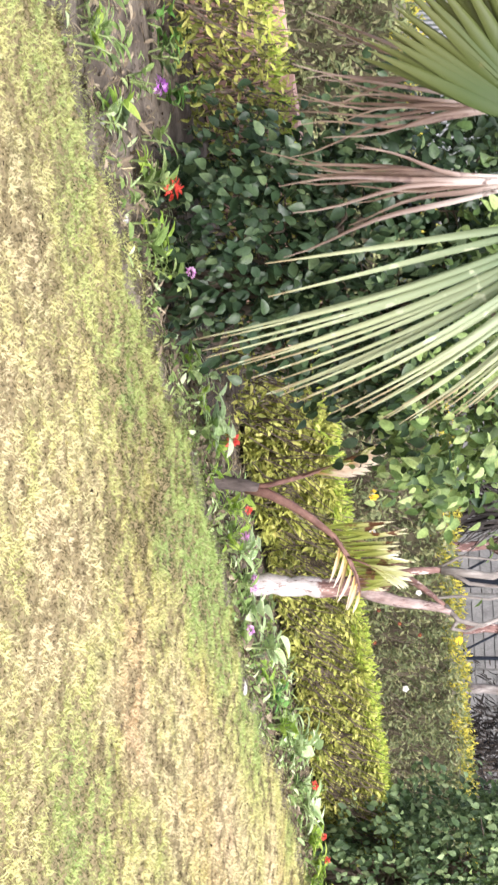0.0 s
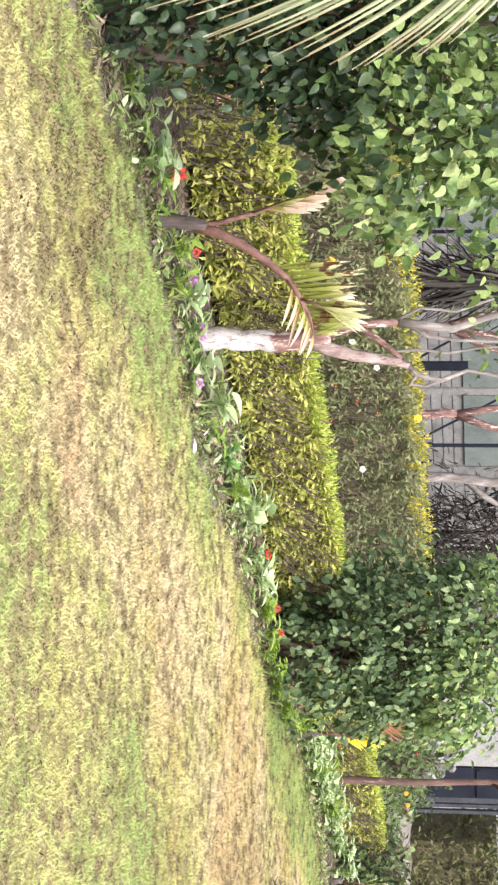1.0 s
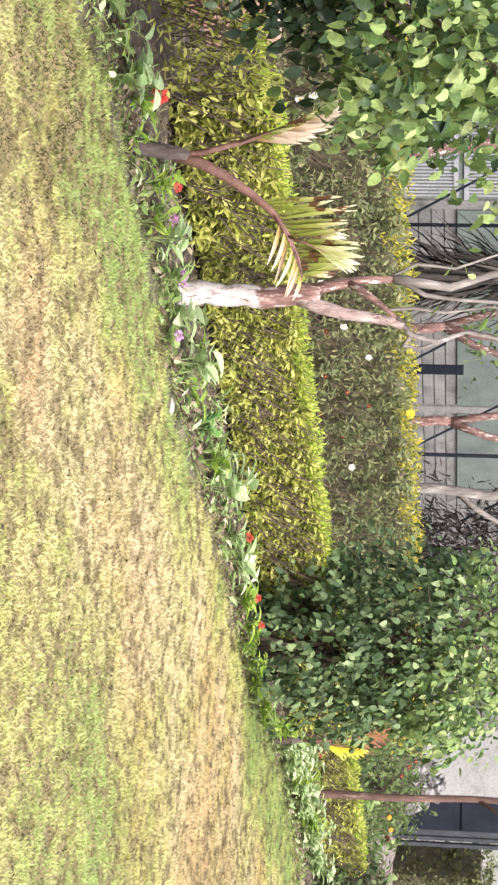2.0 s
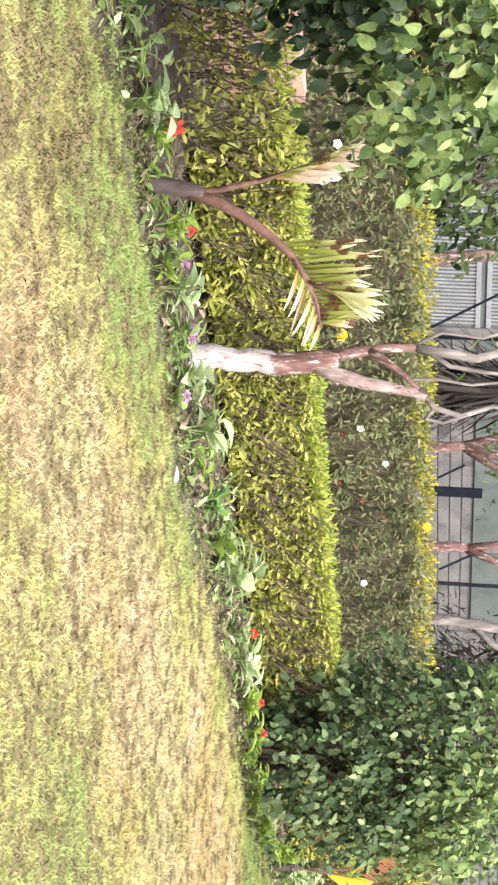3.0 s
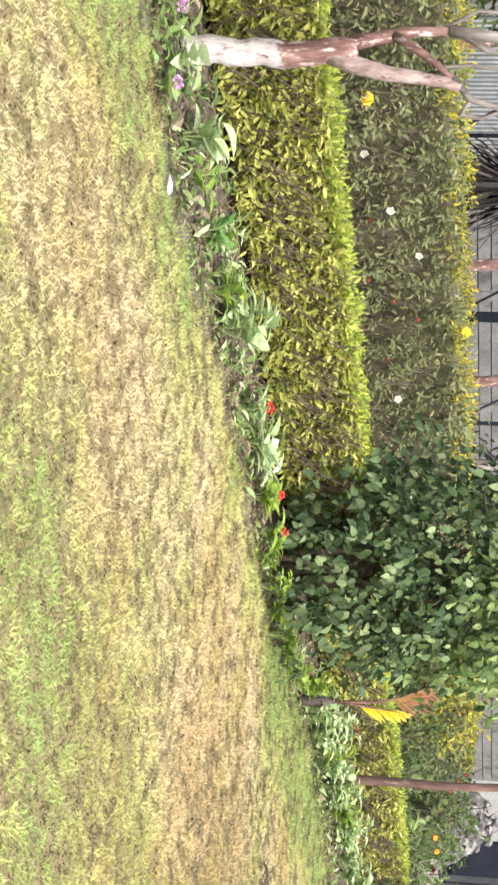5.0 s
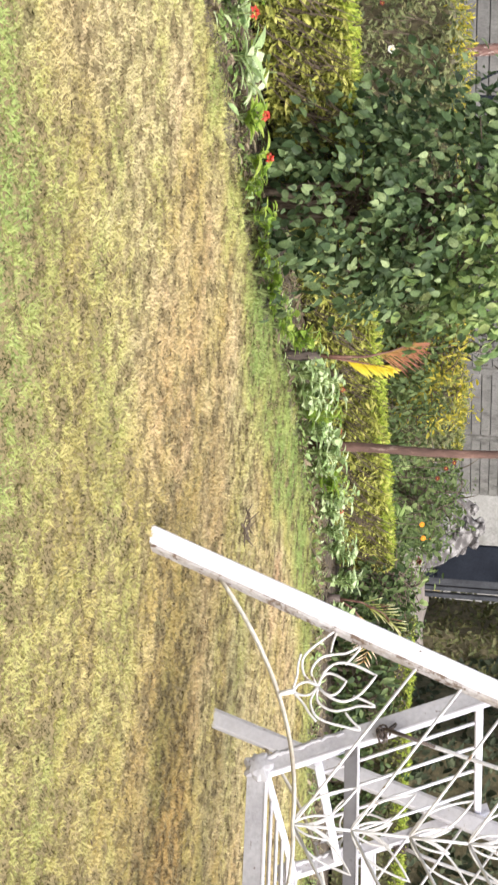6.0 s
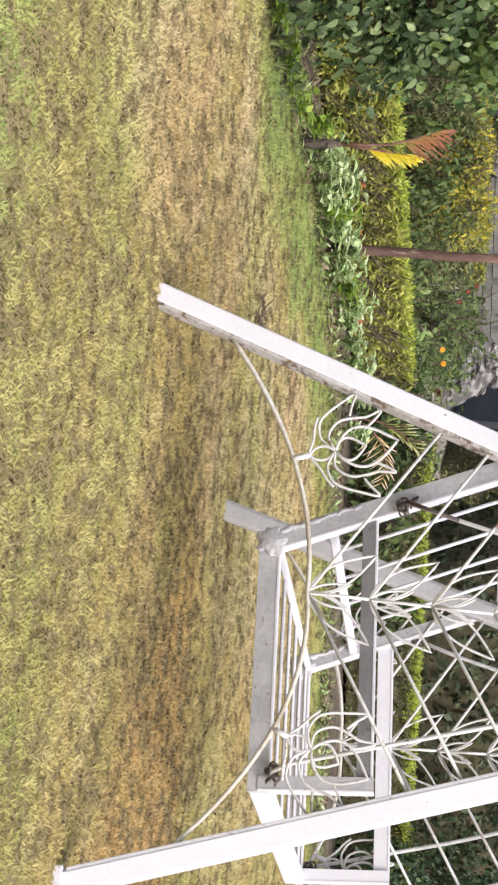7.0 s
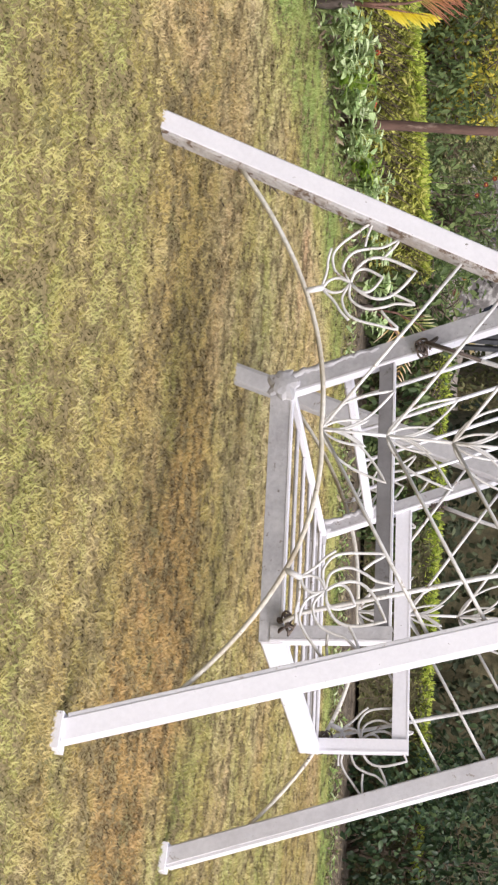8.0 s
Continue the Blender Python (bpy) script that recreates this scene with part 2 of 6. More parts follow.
def blade_material(name, stops, blotch, blotch_at, vary=0.22):
    """Palm leaflet: colour changes from base to tip, with brown dead blotches."""
    m, nt, b = tree_of(name)
    geo = nt.nodes.new("ShaderNodeNewGeometry")
    info = nt.nodes.new("ShaderNodeObjectInfo")
    off = nt.nodes.new("ShaderNodeMath"); off.operation = "MULTIPLY_ADD"
    nt.links.new(info.outputs["Random"], off.inputs[0]); off.inputs[1].default_value = vary
    nt.links.new(attribute_node(nt, "along"), off.inputs[2])
    r = ramp(nt, stops)
    nt.links.new(off.outputs[0], r.inputs[0])
    n = noise_node(nt, 13.0, 3.0)
    nr = ramp(nt, [(blotch_at, (0, 0, 0)), (blotch_at + 0.06, (1, 1, 1))])
    nt.links.new(n.outputs[0], nr.inputs[0])
    col = mix_rgb(nt, r.outputs[0], blotch, nr.outputs[0])
    nt.links.new(col, b.inputs["Base Color"])
    b.inputs["Roughness"].default_value = 0.45
    tr = nt.nodes.new("ShaderNodeBsdfTranslucent")
    nt.links.new(col, tr.inputs[0])
    mx = nt.nodes.new("ShaderNodeMixShader"); mx.inputs[0].default_value = 0.3
    nt.links.new(b.outputs[0], mx.inputs[1]); nt.links.new(tr.outputs[0], mx.inputs[2])
    nt.links.new(mx.outputs[0], nt.nodes["Material Output"].inputs[0])
    return m


M_FROND = blade_material("palm_leaflet", [(0.0, (0.08, 0.065, 0.018)), (0.3, (0.18, 0.21, 0.03)), (0.55, (0.28, 0.30, 0.07)), (0.78, (0.46, 0.45, 0.19)), (1.0, (0.70, 0.65, 0.42))], (0.11, 0.045, 0.018), 0.53)
M_FROND_OLD = blade_material("palm_leaflet_old", [(0.0, (0.06, 0.04, 0.012)), (0.35, (0.20, 0.16, 0.03)), (0.6, (0.24, 0.17, 0.045)), (0.8, (0.50, 0.47, 0.20)), (1.0, (0.74, 0.70, 0.48))], (0.10, 0.035, 0.014), 0.50)
M_FROND_TIP = blade_material("palm_leaflet_tip", [(0.0, (0.30, 0.28, 0.06)), (0.3, (0.42, 0.42, 0.15)), (0.6, (0.60, 0.60, 0.32)), (1.0, (0.76, 0.74, 0.52))], (0.20, 0.10, 0.03), 0.62)
M_FROND_PALE = blade_material("palm_leaflet_bleached", [(0.0, (0.22, 0.13, 0.03)), (0.25, (0.50, 0.34, 0.14)), (0.5, (0.66, 0.52, 0.38)), (1.0, (0.76, 0.64, 0.52))], (0.42, 0.27, 0.15), 0.62)
M_FROND_DRY = blade_material("palm_leaflet_dry", [(0.0, (0.22, 0.10, 0.03)), (0.3, (0.48, 0.33, 0.10)), (0.6, (0.58, 0.42, 0.27)), (1.0, (0.70, 0.56, 0.42))], (0.16, 0.07, 0.04), 0.64)
M_FROND_YELLOW = blade_material("palm_leaflet_yellow", [(0.0, (0.42, 0.30, 0.03)), (0.5, (0.70, 0.56, 0.03)), (1.0, (0.74, 0.64, 0.10))], (0.34, 0.20, 0.04), 0.66)
M_FROND_RED = blade_material("palm_leaflet_red", [(0.0, (0.30, 0.26, 0.05)), (0.4, (0.45, 0.22, 0.10)), (1.0, (0.42, 0.17, 0.12))], (0.14, 0.06, 0.04), 0.62)
M_FAN = blade_material("fan_leaflet", [(0.0, (0.07, 0.11, 0.05)), (0.35, (0.14, 0.19, 0.095)), (0.7, (0.30, 0.34, 0.195)), (0.95, (0.37, 0.38, 0.215)), (1.0, (0.30, 0.24, 0.13))], (0.44, 0.47, 0.31), 0.60, 0.12)
M_FAN_GREEN = blade_material("fan_leaflet_fresh", [(0.0, (0.035, 0.058, 0.012)), (0.5, (0.055, 0.085, 0.018)), (1.0, (0.11, 0.12, 0.035))], (0.13, 0.12, 0.035), 0.66)
M_FAN_DRY = blade_material("fan_leaflet_dry", [(0.0, (0.62, 0.55, 0.50)), (0.32, (0.54, 0.46, 0.41)), (0.5, (0.27, 0.19, 0.155)), (0.75, (0.15, 0.095, 0.07)), (1.0, (0.19, 0.13, 0.09))], (0.13, 0.08, 0.065), 0.58)
M_RACHIS = surface("palm_stalk", [(0.3, (0.10, 0.045, 0.036)), (0.55, (0.19, 0.10, 0.078)), (0.8, (0.30, 0.17, 0.13))], 16.0, 0.6, 80.0, 0.4, dirt=(0.05, 0.03, 0.025), dirt_scale=22.0)
M_PALMSTEM = surface("palm_stem", [(0.3, (0.05, 0.038, 0.034)), (0.7, (0.13, 0.10, 0.088))], 30.0, 0.9, 90.0, 0.9, dirt=(0.20, 0.17, 0.15), dirt_scale=24.0, stretch=(1, 1, 0.35))
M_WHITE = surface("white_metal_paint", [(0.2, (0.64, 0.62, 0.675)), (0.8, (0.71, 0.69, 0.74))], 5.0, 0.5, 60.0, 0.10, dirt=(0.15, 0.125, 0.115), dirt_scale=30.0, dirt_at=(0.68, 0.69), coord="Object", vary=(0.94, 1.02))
M_ROD = surface("worn_rod_paint", [(0.3, (0.40, 0.37, 0.34)), (0.5, (0.58, 0.56, 0.56)), (0.75, (0.68, 0.66, 0.68))], 4.0, 0.5, 70.0, 0.2, dirt=(0.20, 0.14, 0.09), dirt_scale=18.0, dirt_at=(0.60, 0.66), coord="Object", vary=(0.85, 1.05))
M_ARCH = surface("yellowed_metal_paint", [(0.3, (0.30, 0.25, 0.18)), (0.5, (0.54, 0.50, 0.44)), (0.7, (0.64, 0.62, 0.60))], 3.0, 0.5, 60.0, 0.15, dirt=(0.14, 0.10, 0.07), dirt_scale=24.0, dirt_at=(0.62, 0.66), coord="Object")
# side faces of swing and bench: shade put into these greys
M_GREYPAINT = surface("weathered_shaded_grey", [(0.3, (0.36, 0.345, 0.37)), (0.7, (0.50, 0.485, 0.51))], 7.0, 0.55, 45.0, 0.3, dirt=(0.20, 0.17, 0.16), dirt_scale=30.0, dirt_at=(0.62, 0.67), coord="Object", vary=(0.85, 1.05))
M_GREYDARK = surface("shaded_face_grey", [(0.3, (0.15, 0.14, 0.15)), (0.7, (0.23, 0.22, 0.23))], 6.0, 0.6, 45.0, 0.25, dirt=(0.10, 0.09, 0.08), dirt_scale=22.0, dirt_at=(0.6, 0.7), coord="Object", vary=(0.94, 1.03))
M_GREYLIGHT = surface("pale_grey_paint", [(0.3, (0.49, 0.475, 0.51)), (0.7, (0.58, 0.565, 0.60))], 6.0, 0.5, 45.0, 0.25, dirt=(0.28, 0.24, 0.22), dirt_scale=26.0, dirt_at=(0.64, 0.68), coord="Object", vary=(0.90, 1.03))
M_FLAKED = surface("flaked_leg_paint", [(0.3, (0.30, 0.25, 0.21)), (0.55, (0.47, 0.44, 0.44)), (0.8, (0.56, 0.54, 0.56))], 9.0, 0.7, 60.0, 0.5, dirt=(0.13, 0.085, 0.06), dirt_scale=14.0, dirt_at=(0.52, 0.58), coord="Object")
M_IRON = surface("dull_iron", [(0.3, (0.07, 0.055, 0.05)), (0.7, (0.16, 0.12, 0.10))], 30.0, 0.6, 90.0, 0.3, metal=0.4)
M_CONCRETE = surface("lime_render", [(0.3, (0.11, 0.107, 0.10)), (0.6, (0.17, 0.163, 0.153)), (0.8, (0.23, 0.22, 0.208))], 1.8, 0.9, 30.0, 0.5, dirt=(0.06, 0.058, 0.052), dirt_scale=2.5, dirt_at=(0.52, 0.66))
M_DARKPANEL = surface("dark_painted_sheet", [(0.3, (0.008, 0.010, 0.015)), (0.7, (0.017, 0.020, 0.028))], 3.0, 0.8, 40.0, 0.2, spec=0.1)
M_SHUTTER = surface("grey_mesh_sheet", [(0.3, (0.22, 0.22, 0.23)), (0.7, (0.34, 0.34, 0.35))], 5.0, 0.6, 50.0, 0.3, metal=0.2)
M_GREENSHEET = surface("green_shade_cloth", [(0.3, (0.075, 0.09, 0.08)), (0.7, (0.13, 0.145, 0.13))], 3.0, 0.8, 40.0, 0.3)
M_BRICK = surface("clay_brick", [(0.3, (0.36, 0.20, 0.15)), (0.7, (0.52, 0.33, 0.26))], 7.0, 0.9, 40.0, 0.6)
M_STONE = surface("pale_stone", [(0.3, (0.36, 0.33, 0.31)), (0.7, (0.52, 0.49, 0.47))], 20.0, 0.85, 50.0, 0.6)
M_DEADLEAF = leaf_material("hanging_dead_leaf", [(0.1, (0.014, 0.012, 0.011)), (0.6, (0.040, 0.033, 0.030)), (0.85, (0.085, 0.07, 0.062)), (0.97, (0.30, 0.26, 0.23))], 0.85, 0.1)

M_CONCRETE_B = surface("lime_render_pale", [(0.3, (0.11, 0.105, 0.10)), (0.6, (0.17, 0.163, 0.155)), (0.8, (0.24, 0.23, 0.22))], 2.6, 0.9, 30.0, 0.5, dirt=(0.08, 0.076, 0.07), dirt_scale=3.1, dirt_at=(0.52, 0.66))
M_PALEWALL = surface("white_wall_paint", [(0.3, (0.22, 0.215, 0.21)), (0.7, (0.29, 0.285, 0.275))], 1.0, 0.9, 20.0, 0.3, dirt=(0.15, 0.145, 0.135), dirt_scale=1.5)
M_SHEET = surface("dark_corrugated", [(0.3, (0.03, 0.032, 0.037)), (0.7, (0.065, 0.067, 0.075))], 4.0, 0.6, 40.0, 0.2, spec=0.15)
M_EARTH = surface("bank_earth", [(0.3, (0.17, 0.14, 0.12)), (0.6, (0.26, 0.22, 0.19)), (0.8, (0.34, 0.30, 0.27))], 1.6, 0.95, 18.0, 0.8, dirt=(0.15, 0.17, 0.08), dirt_scale=2.2)
M_STALK = surface("green_stalk", [(0.3, (0.14, 0.20, 0.06)), (0.7, (0.26, 0.30, 0.12))], 20.0, 0.6, 80.0, 0.2)
M_GREENLEAF = leaf_material("mid_green_leaf", [(0.1, (0.06, 0.16, 0.035)), (0.5, (0.11, 0.24, 0.05)), (0.9, (0.20, 0.33, 0.09))], 0.45, 0.3)
M_DEBRIS = leaf_material("lawn_debris", [(0.1, (0.025, 0.018, 0.012)), (0.7, (0.07, 0.05, 0.035)), (0.95, (0.22, 0.16, 0.10))], 0.9, 0.0)

M_WEED = leaf_material("soft_weed_leaf", [(0.1, (0.06, 0.09, 0.035)), (0.5, (0.11, 0.155, 0.055)), (0.9, (0.20, 0.25, 0.09))], 0.55, 0.35)
M_RUBBLE = surface("limey_rubble", [(0.3, (0.07, 0.063, 0.06)), (0.5, (0.11, 0.10, 0.097)), (0.66, (0.30, 0.285, 0.275))], 9.0, 0.95, 25.0, 0.9, dirt=(0.045, 0.04, 0.037), dirt_scale=6.0, spec=0.2)
M_BROWNBARK = surface("brown_bark", [(0.3, (0.07, 0.04, 0.032)), (0.6, (0.15, 0.085, 0.068)), (0.8, (0.25, 0.15, 0.12))], 14.0, 0.85, 50.0, 0.9, dirt=(0.30, 0.22, 0.18), dirt_scale=16.0, stretch=(1, 1, 0.3))

# ---- mesh helpers ----
rng = np.random.default_rng(7)


def mesh_np(name, verts, tris, material, **values):
    me = bpy.data.meshes.new(name)
    n, f = len(verts), len(tris)
    me.vertices.add(n); me.vertices.foreach_set("co", np.asarray(verts, np.float32).ravel())
    me.loops.add(f * 3); me.loops.foreach_set("vertex_index", np.asarray(tris, np.int32).ravel())
    me.polygons.add(f); me.polygons.foreach_set("loop_start", np.arange(0, f * 3, 3, dtype=np.int32))
    me.update(calc_edges=True)
    me.materials.append(material)
    for key, val in values.items():
        me.attributes.new(key, "FLOAT", "POINT").data.foreach_set("value", np.asarray(val, np.float32))
    return me


def value_noise(x, y, size, seed=0):
    """Smooth random values 0..1 on the plan, size metres from knot to knot."""
    tab = np.random.default_rng(seed).random((256, 256))
    ca, sa = math.cos(0.4 + 1.1 * seed), math.sin(0.4 + 1.1 * seed)
    x, y = np.asarray(x), np.asarray(y)
    u, v = (ca * x - sa * y) / size, (sa * x + ca * y) / size
    u, v = u + 0.45 * np.sin(v * 1.7 + seed), v + 0.45 * np.sin(u * 1.3)
    i, j = np.floor(u).astype(int), np.floor(v).astype(int)
    f, g = u - i, v - j
    f, g = f * f * (3 - 2 * f), g * g * (3 - 2 * g)
    a, b, c, d = tab[i % 256, j % 256], tab[(i + 1) % 256, j % 256], tab[i % 256, (j + 1) % 256], tab[(i + 1) % 256, (j + 1) % 256]
    return (a * (1 - f) + b * f) * (1 - g) + (c * (1 - f) + d * f) * g


class Shape:
    """Collects rods, bars and plates into one mesh."""
    def __init__(self):
        self.v, self.f = [], []

    def tube(self, pts, radii, seg=8, caps=True):
        pts = [Vector(p) for p in pts]
        if not isinstance(radii, (list, tuple)):
            radii = [radii] * len(pts)
        base = len(self.v)
        side = None
        for i, p in enumerate(pts):
            d = (pts[min(i + 1, len(pts) - 1)] - pts[max(i - 1, 0)]).normalized()
            if side is None:
                side = d.orthogonal().normalized()
            side = (side - d * side.dot(d)).normalized()
            up = d.cross(side)
            for k in range(seg):
                a = 2 * math.pi * k / seg
                self.v.append(p + (side * math.cos(a) + up * math.sin(a)) * radii[i])
        for i in range(len(pts) - 1):
            for k in range(seg):
                a, b = base + i * seg + k, base + i * seg + (k + 1) % seg
                self.f.append((a, b, b + seg, a + seg))
        if caps:
            self.f.append(tuple(base + k for k in range(seg))[::-1])
            self.f.append(tuple(base + (len(pts) - 1) * seg + k for k in range(seg)))
        return self

    def bar(self, p, q, w, h, side, bevel=0.006):
        """A box section from p to q, w wide along side and h deep, with chamfered edges."""
        p, q = Vector(p), Vector(q)
        d = (q - p).normalized()
        s = Vector(side); s = (s - d * s.dot(d)).normalized()
        u = d.cross(s)
        c = bevel
        ring = [(w / 2 - c, h / 2), (-w / 2 + c, h / 2), (-w / 2, h / 2 - c), (-w / 2, -h / 2 + c), (-w / 2 + c, -h / 2), (w / 2 - c, -h / 2), (w / 2, -h / 2 + c), (w / 2, h / 2 - c)]
        base = len(self.v)
        for o in (p, q):
            for a, b in ring:
                self.v.append(o + s * a + u * b)
        for k in range(8):
            self.f.append((base + k, base + (k + 1) % 8, base + 8 + (k + 1) % 8, base + 8 + k))
        self.f.append(tuple(base + k for k in range(8))[::-1]); self.f.append(tuple(base + 8 + k for k in range(8)))
        return self

    def mesh(self, name, material, smooth=False):
        me = bpy.data.meshes.new(name)
        me.from_pydata([tuple(v) for v in self.v], [], self.f)
        me.update()
        me.materials.append(material)
        if smooth:
            me.polygons.foreach_set("use_smooth", [True] * len(me.polygons))
        return me


def part(name, me, parent, label="", m=None):
    ob = new(name, me)
    ob.parent = parent
    if m is not None:
        ob.matrix_basis = m
    if label:
        tagged(ob, label)
    return ob


def thing(name, label, category, m=None, group="", kind=""):
    ob = new(name)
    ob.empty_display_size = 0.1
    if m is not None:
        ob.matrix_basis = m
    return tagged(ob, label, category, group, kind)


def unit(a):
    return a / np.maximum(np.linalg.norm(a, axis=-1, keepdims=True), 1e-9)


def leaf_cloud(pos, tip, normal, length, width, fold=0.25, droop=0.15, fine=False):
    """Vertices and triangles of many leaves: folded, drooping blades, rounder where fine."""
    n = len(pos)
    tip = unit(tip)
    nor = unit(normal - tip * np.sum(normal * tip, axis=1, keepdims=True))
    side = np.cross(tip, nor)
    L, W = np.asarray(length).reshape(-1, 1) * np.ones((n, 1)), np.asarray(width).reshape(-1, 1) * np.ones((n, 1))
    rows = [pos]
    steps = ((0.10, 0.26), (0.30, 0.48), (0.56, 0.45), (0.80, 0.26)) if fine else ((0.30, 0.46), (0.68, 0.40))
    for a, b in steps:
        c = pos + tip * L * a - nor * L * droop * a * a
        rows += [c, c + side * W * b + nor * W * fold * b * 2, c - side * W * b + nor * W * fold * b * 2]
    rows.append(pos + tip * L - nor * L * droop)
    v = np.stack(rows, axis=1).reshape(-1, 3)
    t = [(0, 1, 2), (0, 3, 1)]
    for k in range(len(steps) - 1):
        q = 1 + 3 * k
        t += [(q, q + 3, q + 1), (q + 1, q + 3, q + 4), (q, q + 2, q + 3), (q + 2, q + 5, q + 3)]
    q = 1 + 3 * (len(steps) - 1)
    t += [(q, q + 3, q + 1), (q, q + 2, q + 3)]
    k = 2 + 3 * len(steps)
    return v, (np.arange(n)[:, None, None] * k + np.array(t)[None]).reshape(-1, 3)


def smooth(me):
    me.polygons.foreach_set("use_smooth", [True] * len(me.polygons))
    return me


def single_leaf(name, length, width, material, fold=0.25, droop=0.15):
    v, t = leaf_cloud(np.zeros((1, 3)), np.array([[1.0, 0, 0]]), np.array([[0, 0, 1.0]]), [length], [width], fold, droop, True)
    return smooth(mesh_np(name, v, t, material))


def aim(pos, tip, normal, scale=1.0):
    t = Vector(tip).normalized()
    n = Vector(normal); n = (n - t * n.dot(t)).normalized()
    s = n.cross(t)
    m = Matrix((t, s, n)).transposed().to_4x4() @ Matrix.Scale(scale, 4)
    m.translation = Vector(pos)
    return m


# ---- plan: the edge of the lawn ----
EDGE = np.array([(-4.6, 0.9), (-2.6, 3.9), (-1.02, 6.15), (-0.47, 6.82), (0.2, 7.90), (0.58, 8.49), (1.04, 9.1), (1.5, 9.5), (1.85, 9.85), (2.2, 10.45),
                 (2.8, 11.35), (3.5, 12.2), (3.95, 12.75), (4.6, 13.95), (5.3, 14.98), (6.25, 16.05), (7.3, 16.4), (8.4, 16.55), (10.9, 16.9), (15.0, 17.5), (24.0, 18.5)])
_seg = np.linalg.norm(np.diff(EDGE, axis=0), axis=1)
EDGE_S = np.concatenate([[0], np.cumsum(_seg)])


def edge_at(s, o=0.0):
    """Place on the plan s metres along the lawn's edge and o metres behind it."""
    s, o = np.asarray(s, float), np.asarray(o, float)
    x, y = np.interp(s, EDGE_S, EDGE[:, 0]), np.interp(s, EDGE_S, EDGE[:, 1])
    w = 1.2
    dx = np.interp(s + w, EDGE_S, EDGE[:, 0]) - np.interp(s - w, EDGE_S, EDGE[:, 0])
    dy = np.interp(s + w, EDGE_S, EDGE[:, 1]) - np.interp(s - w, EDGE_S, EDGE[:, 1])
    l = np.hypot(dx, dy)
    return np.stack([x - dy / l * o, y + dx / l * o], axis=-1)


def s_of(x):
    return float(np.interp(x, EDGE[:, 0], EDGE_S))


def behind_edge(x, y):
    """How far a place lies behind the lawn's edge (negative: on the lawn)."""
    p = np.stack([np.asarray(x, float), np.asarray(y, float)], -1)
    best, out = np.full(p.shape[:-1], 1e9), np.zeros(p.shape[:-1])
    for a, b in zip(EDGE[:-1], EDGE[1:]):
        d = b - a; l = np.hypot(*d)
        k = np.clip(((p - a) @ d) / l ** 2, 0, 1)
        q = p - a - k[..., None] * d
        r = np.hypot(q[..., 0], q[..., 1])
        sgn = np.sign(d[0] * q[..., 1] - d[1] * q[..., 0])
        out = np.where(r < best, sgn * r, out); best = np.minimum(best, r)
    return out


def line_at(s, o=0.0):
    """Place on the plan along the straight line of the long hedges."""
    s, o = np.asarray(s, float), np.asarray(o, float)
    return np.stack([0.58 + 0.63 * s - 0.777 * o, 8.49 + 0.777 * s + 0.63 * o], axis=-1)


def end_at(s, o=0.0):
    """The same along the far end of the lawn."""
    s, o = np.asarray(s, float), np.asarray(o, float)
    return np.stack([6.6 + 0.985 * s - 0.174 * o, 16.6 + 0.174 * s + 0.985 * o], axis=-1)

# ---- ground ----
def grid_mesh(name, xs, ys, height, material):
    X, Y = np.meshgrid(xs, ys)
    Z = height(X, Y)
    v = np.stack([X, Y, Z], -1).reshape(-1, 3)
    w, h = len(xs), len(ys)
    i = (np.arange(h - 1)[:, None] * w + np.arange(w - 1)[None]).ravel()
    t = np.concatenate([np.stack([i, i + 1, i + w + 1], -1), np.stack([i, i + w + 1, i + w], -1)])
    me = mesh_np(name, v, t, material)
    me.polygons.foreach_set("use_smooth", [True] * len(me.polygons))
    return me


def waves(x, y, k=1.0):
    return 0.5 * (np.sin(1.7 * k * x + 0.9 * k * y) * np.sin(1.1 * k * y - 0.6 * k * x + 1.3) + np.sin(3.9 * k * x - 2.1 * k * y + 0.4) * np.sin(2.9 * k * y + 1.5 * k * x))


_near = lambda a, b, n: np.linspace(a, b, n)
ground = new("ground", grid_mesh("ground", np.concatenate([[-900, -200, -60, -20], _near(-9, 22, 63), [40, 90, 250, 900]]), np.concatenate([[-900, -200, -60, -15], _near(-4, 32, 73), [50, 100, 300, 900]]),
             lambda x, y: 0.003 * waves(x, y) - 0.002, M_TURF))
tagged(ground, "mown lawn turf, patchy straw and green", "lawn", kind="structure")

# raised bed of bare soil behind the lawn's edge
_s, _o = np.linspace(0, EDGE_S[-1], 260), np.array([-0.06, 0.0, 0.06, 0.12, 0.2, 0.3, 0.42, 0.55, 0.75, 1.0, 1.4, 2.0, 3.0, 4.5, 7.0, 11.0])
_S, _Of = np.meshgrid(_s, _o, indexing="ij")
_rag = 0.05 * np.sin(_S * 7.3) + 0.035 * np.sin(_S * 17.1 + 1) + 0.02 * np.sin(_S * 41.0)
_P = edge_at(_S, _Of + _rag * np.clip(1 - _Of / 0.6, 0, 1))
_Z = np.where(_Of < -0.03, -0.03, 0.005 + 0.012 * np.clip(_Of / 0.4, 0, 1) + 0.012 * waves(_P[..., 0] * 3, _P[..., 1] * 3) * np.clip(_Of / 0.1, 0, 1))
_v = np.concatenate([_P, _Z[..., None]], -1).reshape(-1, 3)
_w = len(_o)
_i = (np.arange(len(_s) - 1)[:, None] * _w + np.arange(_w - 1)[None]).ravel()
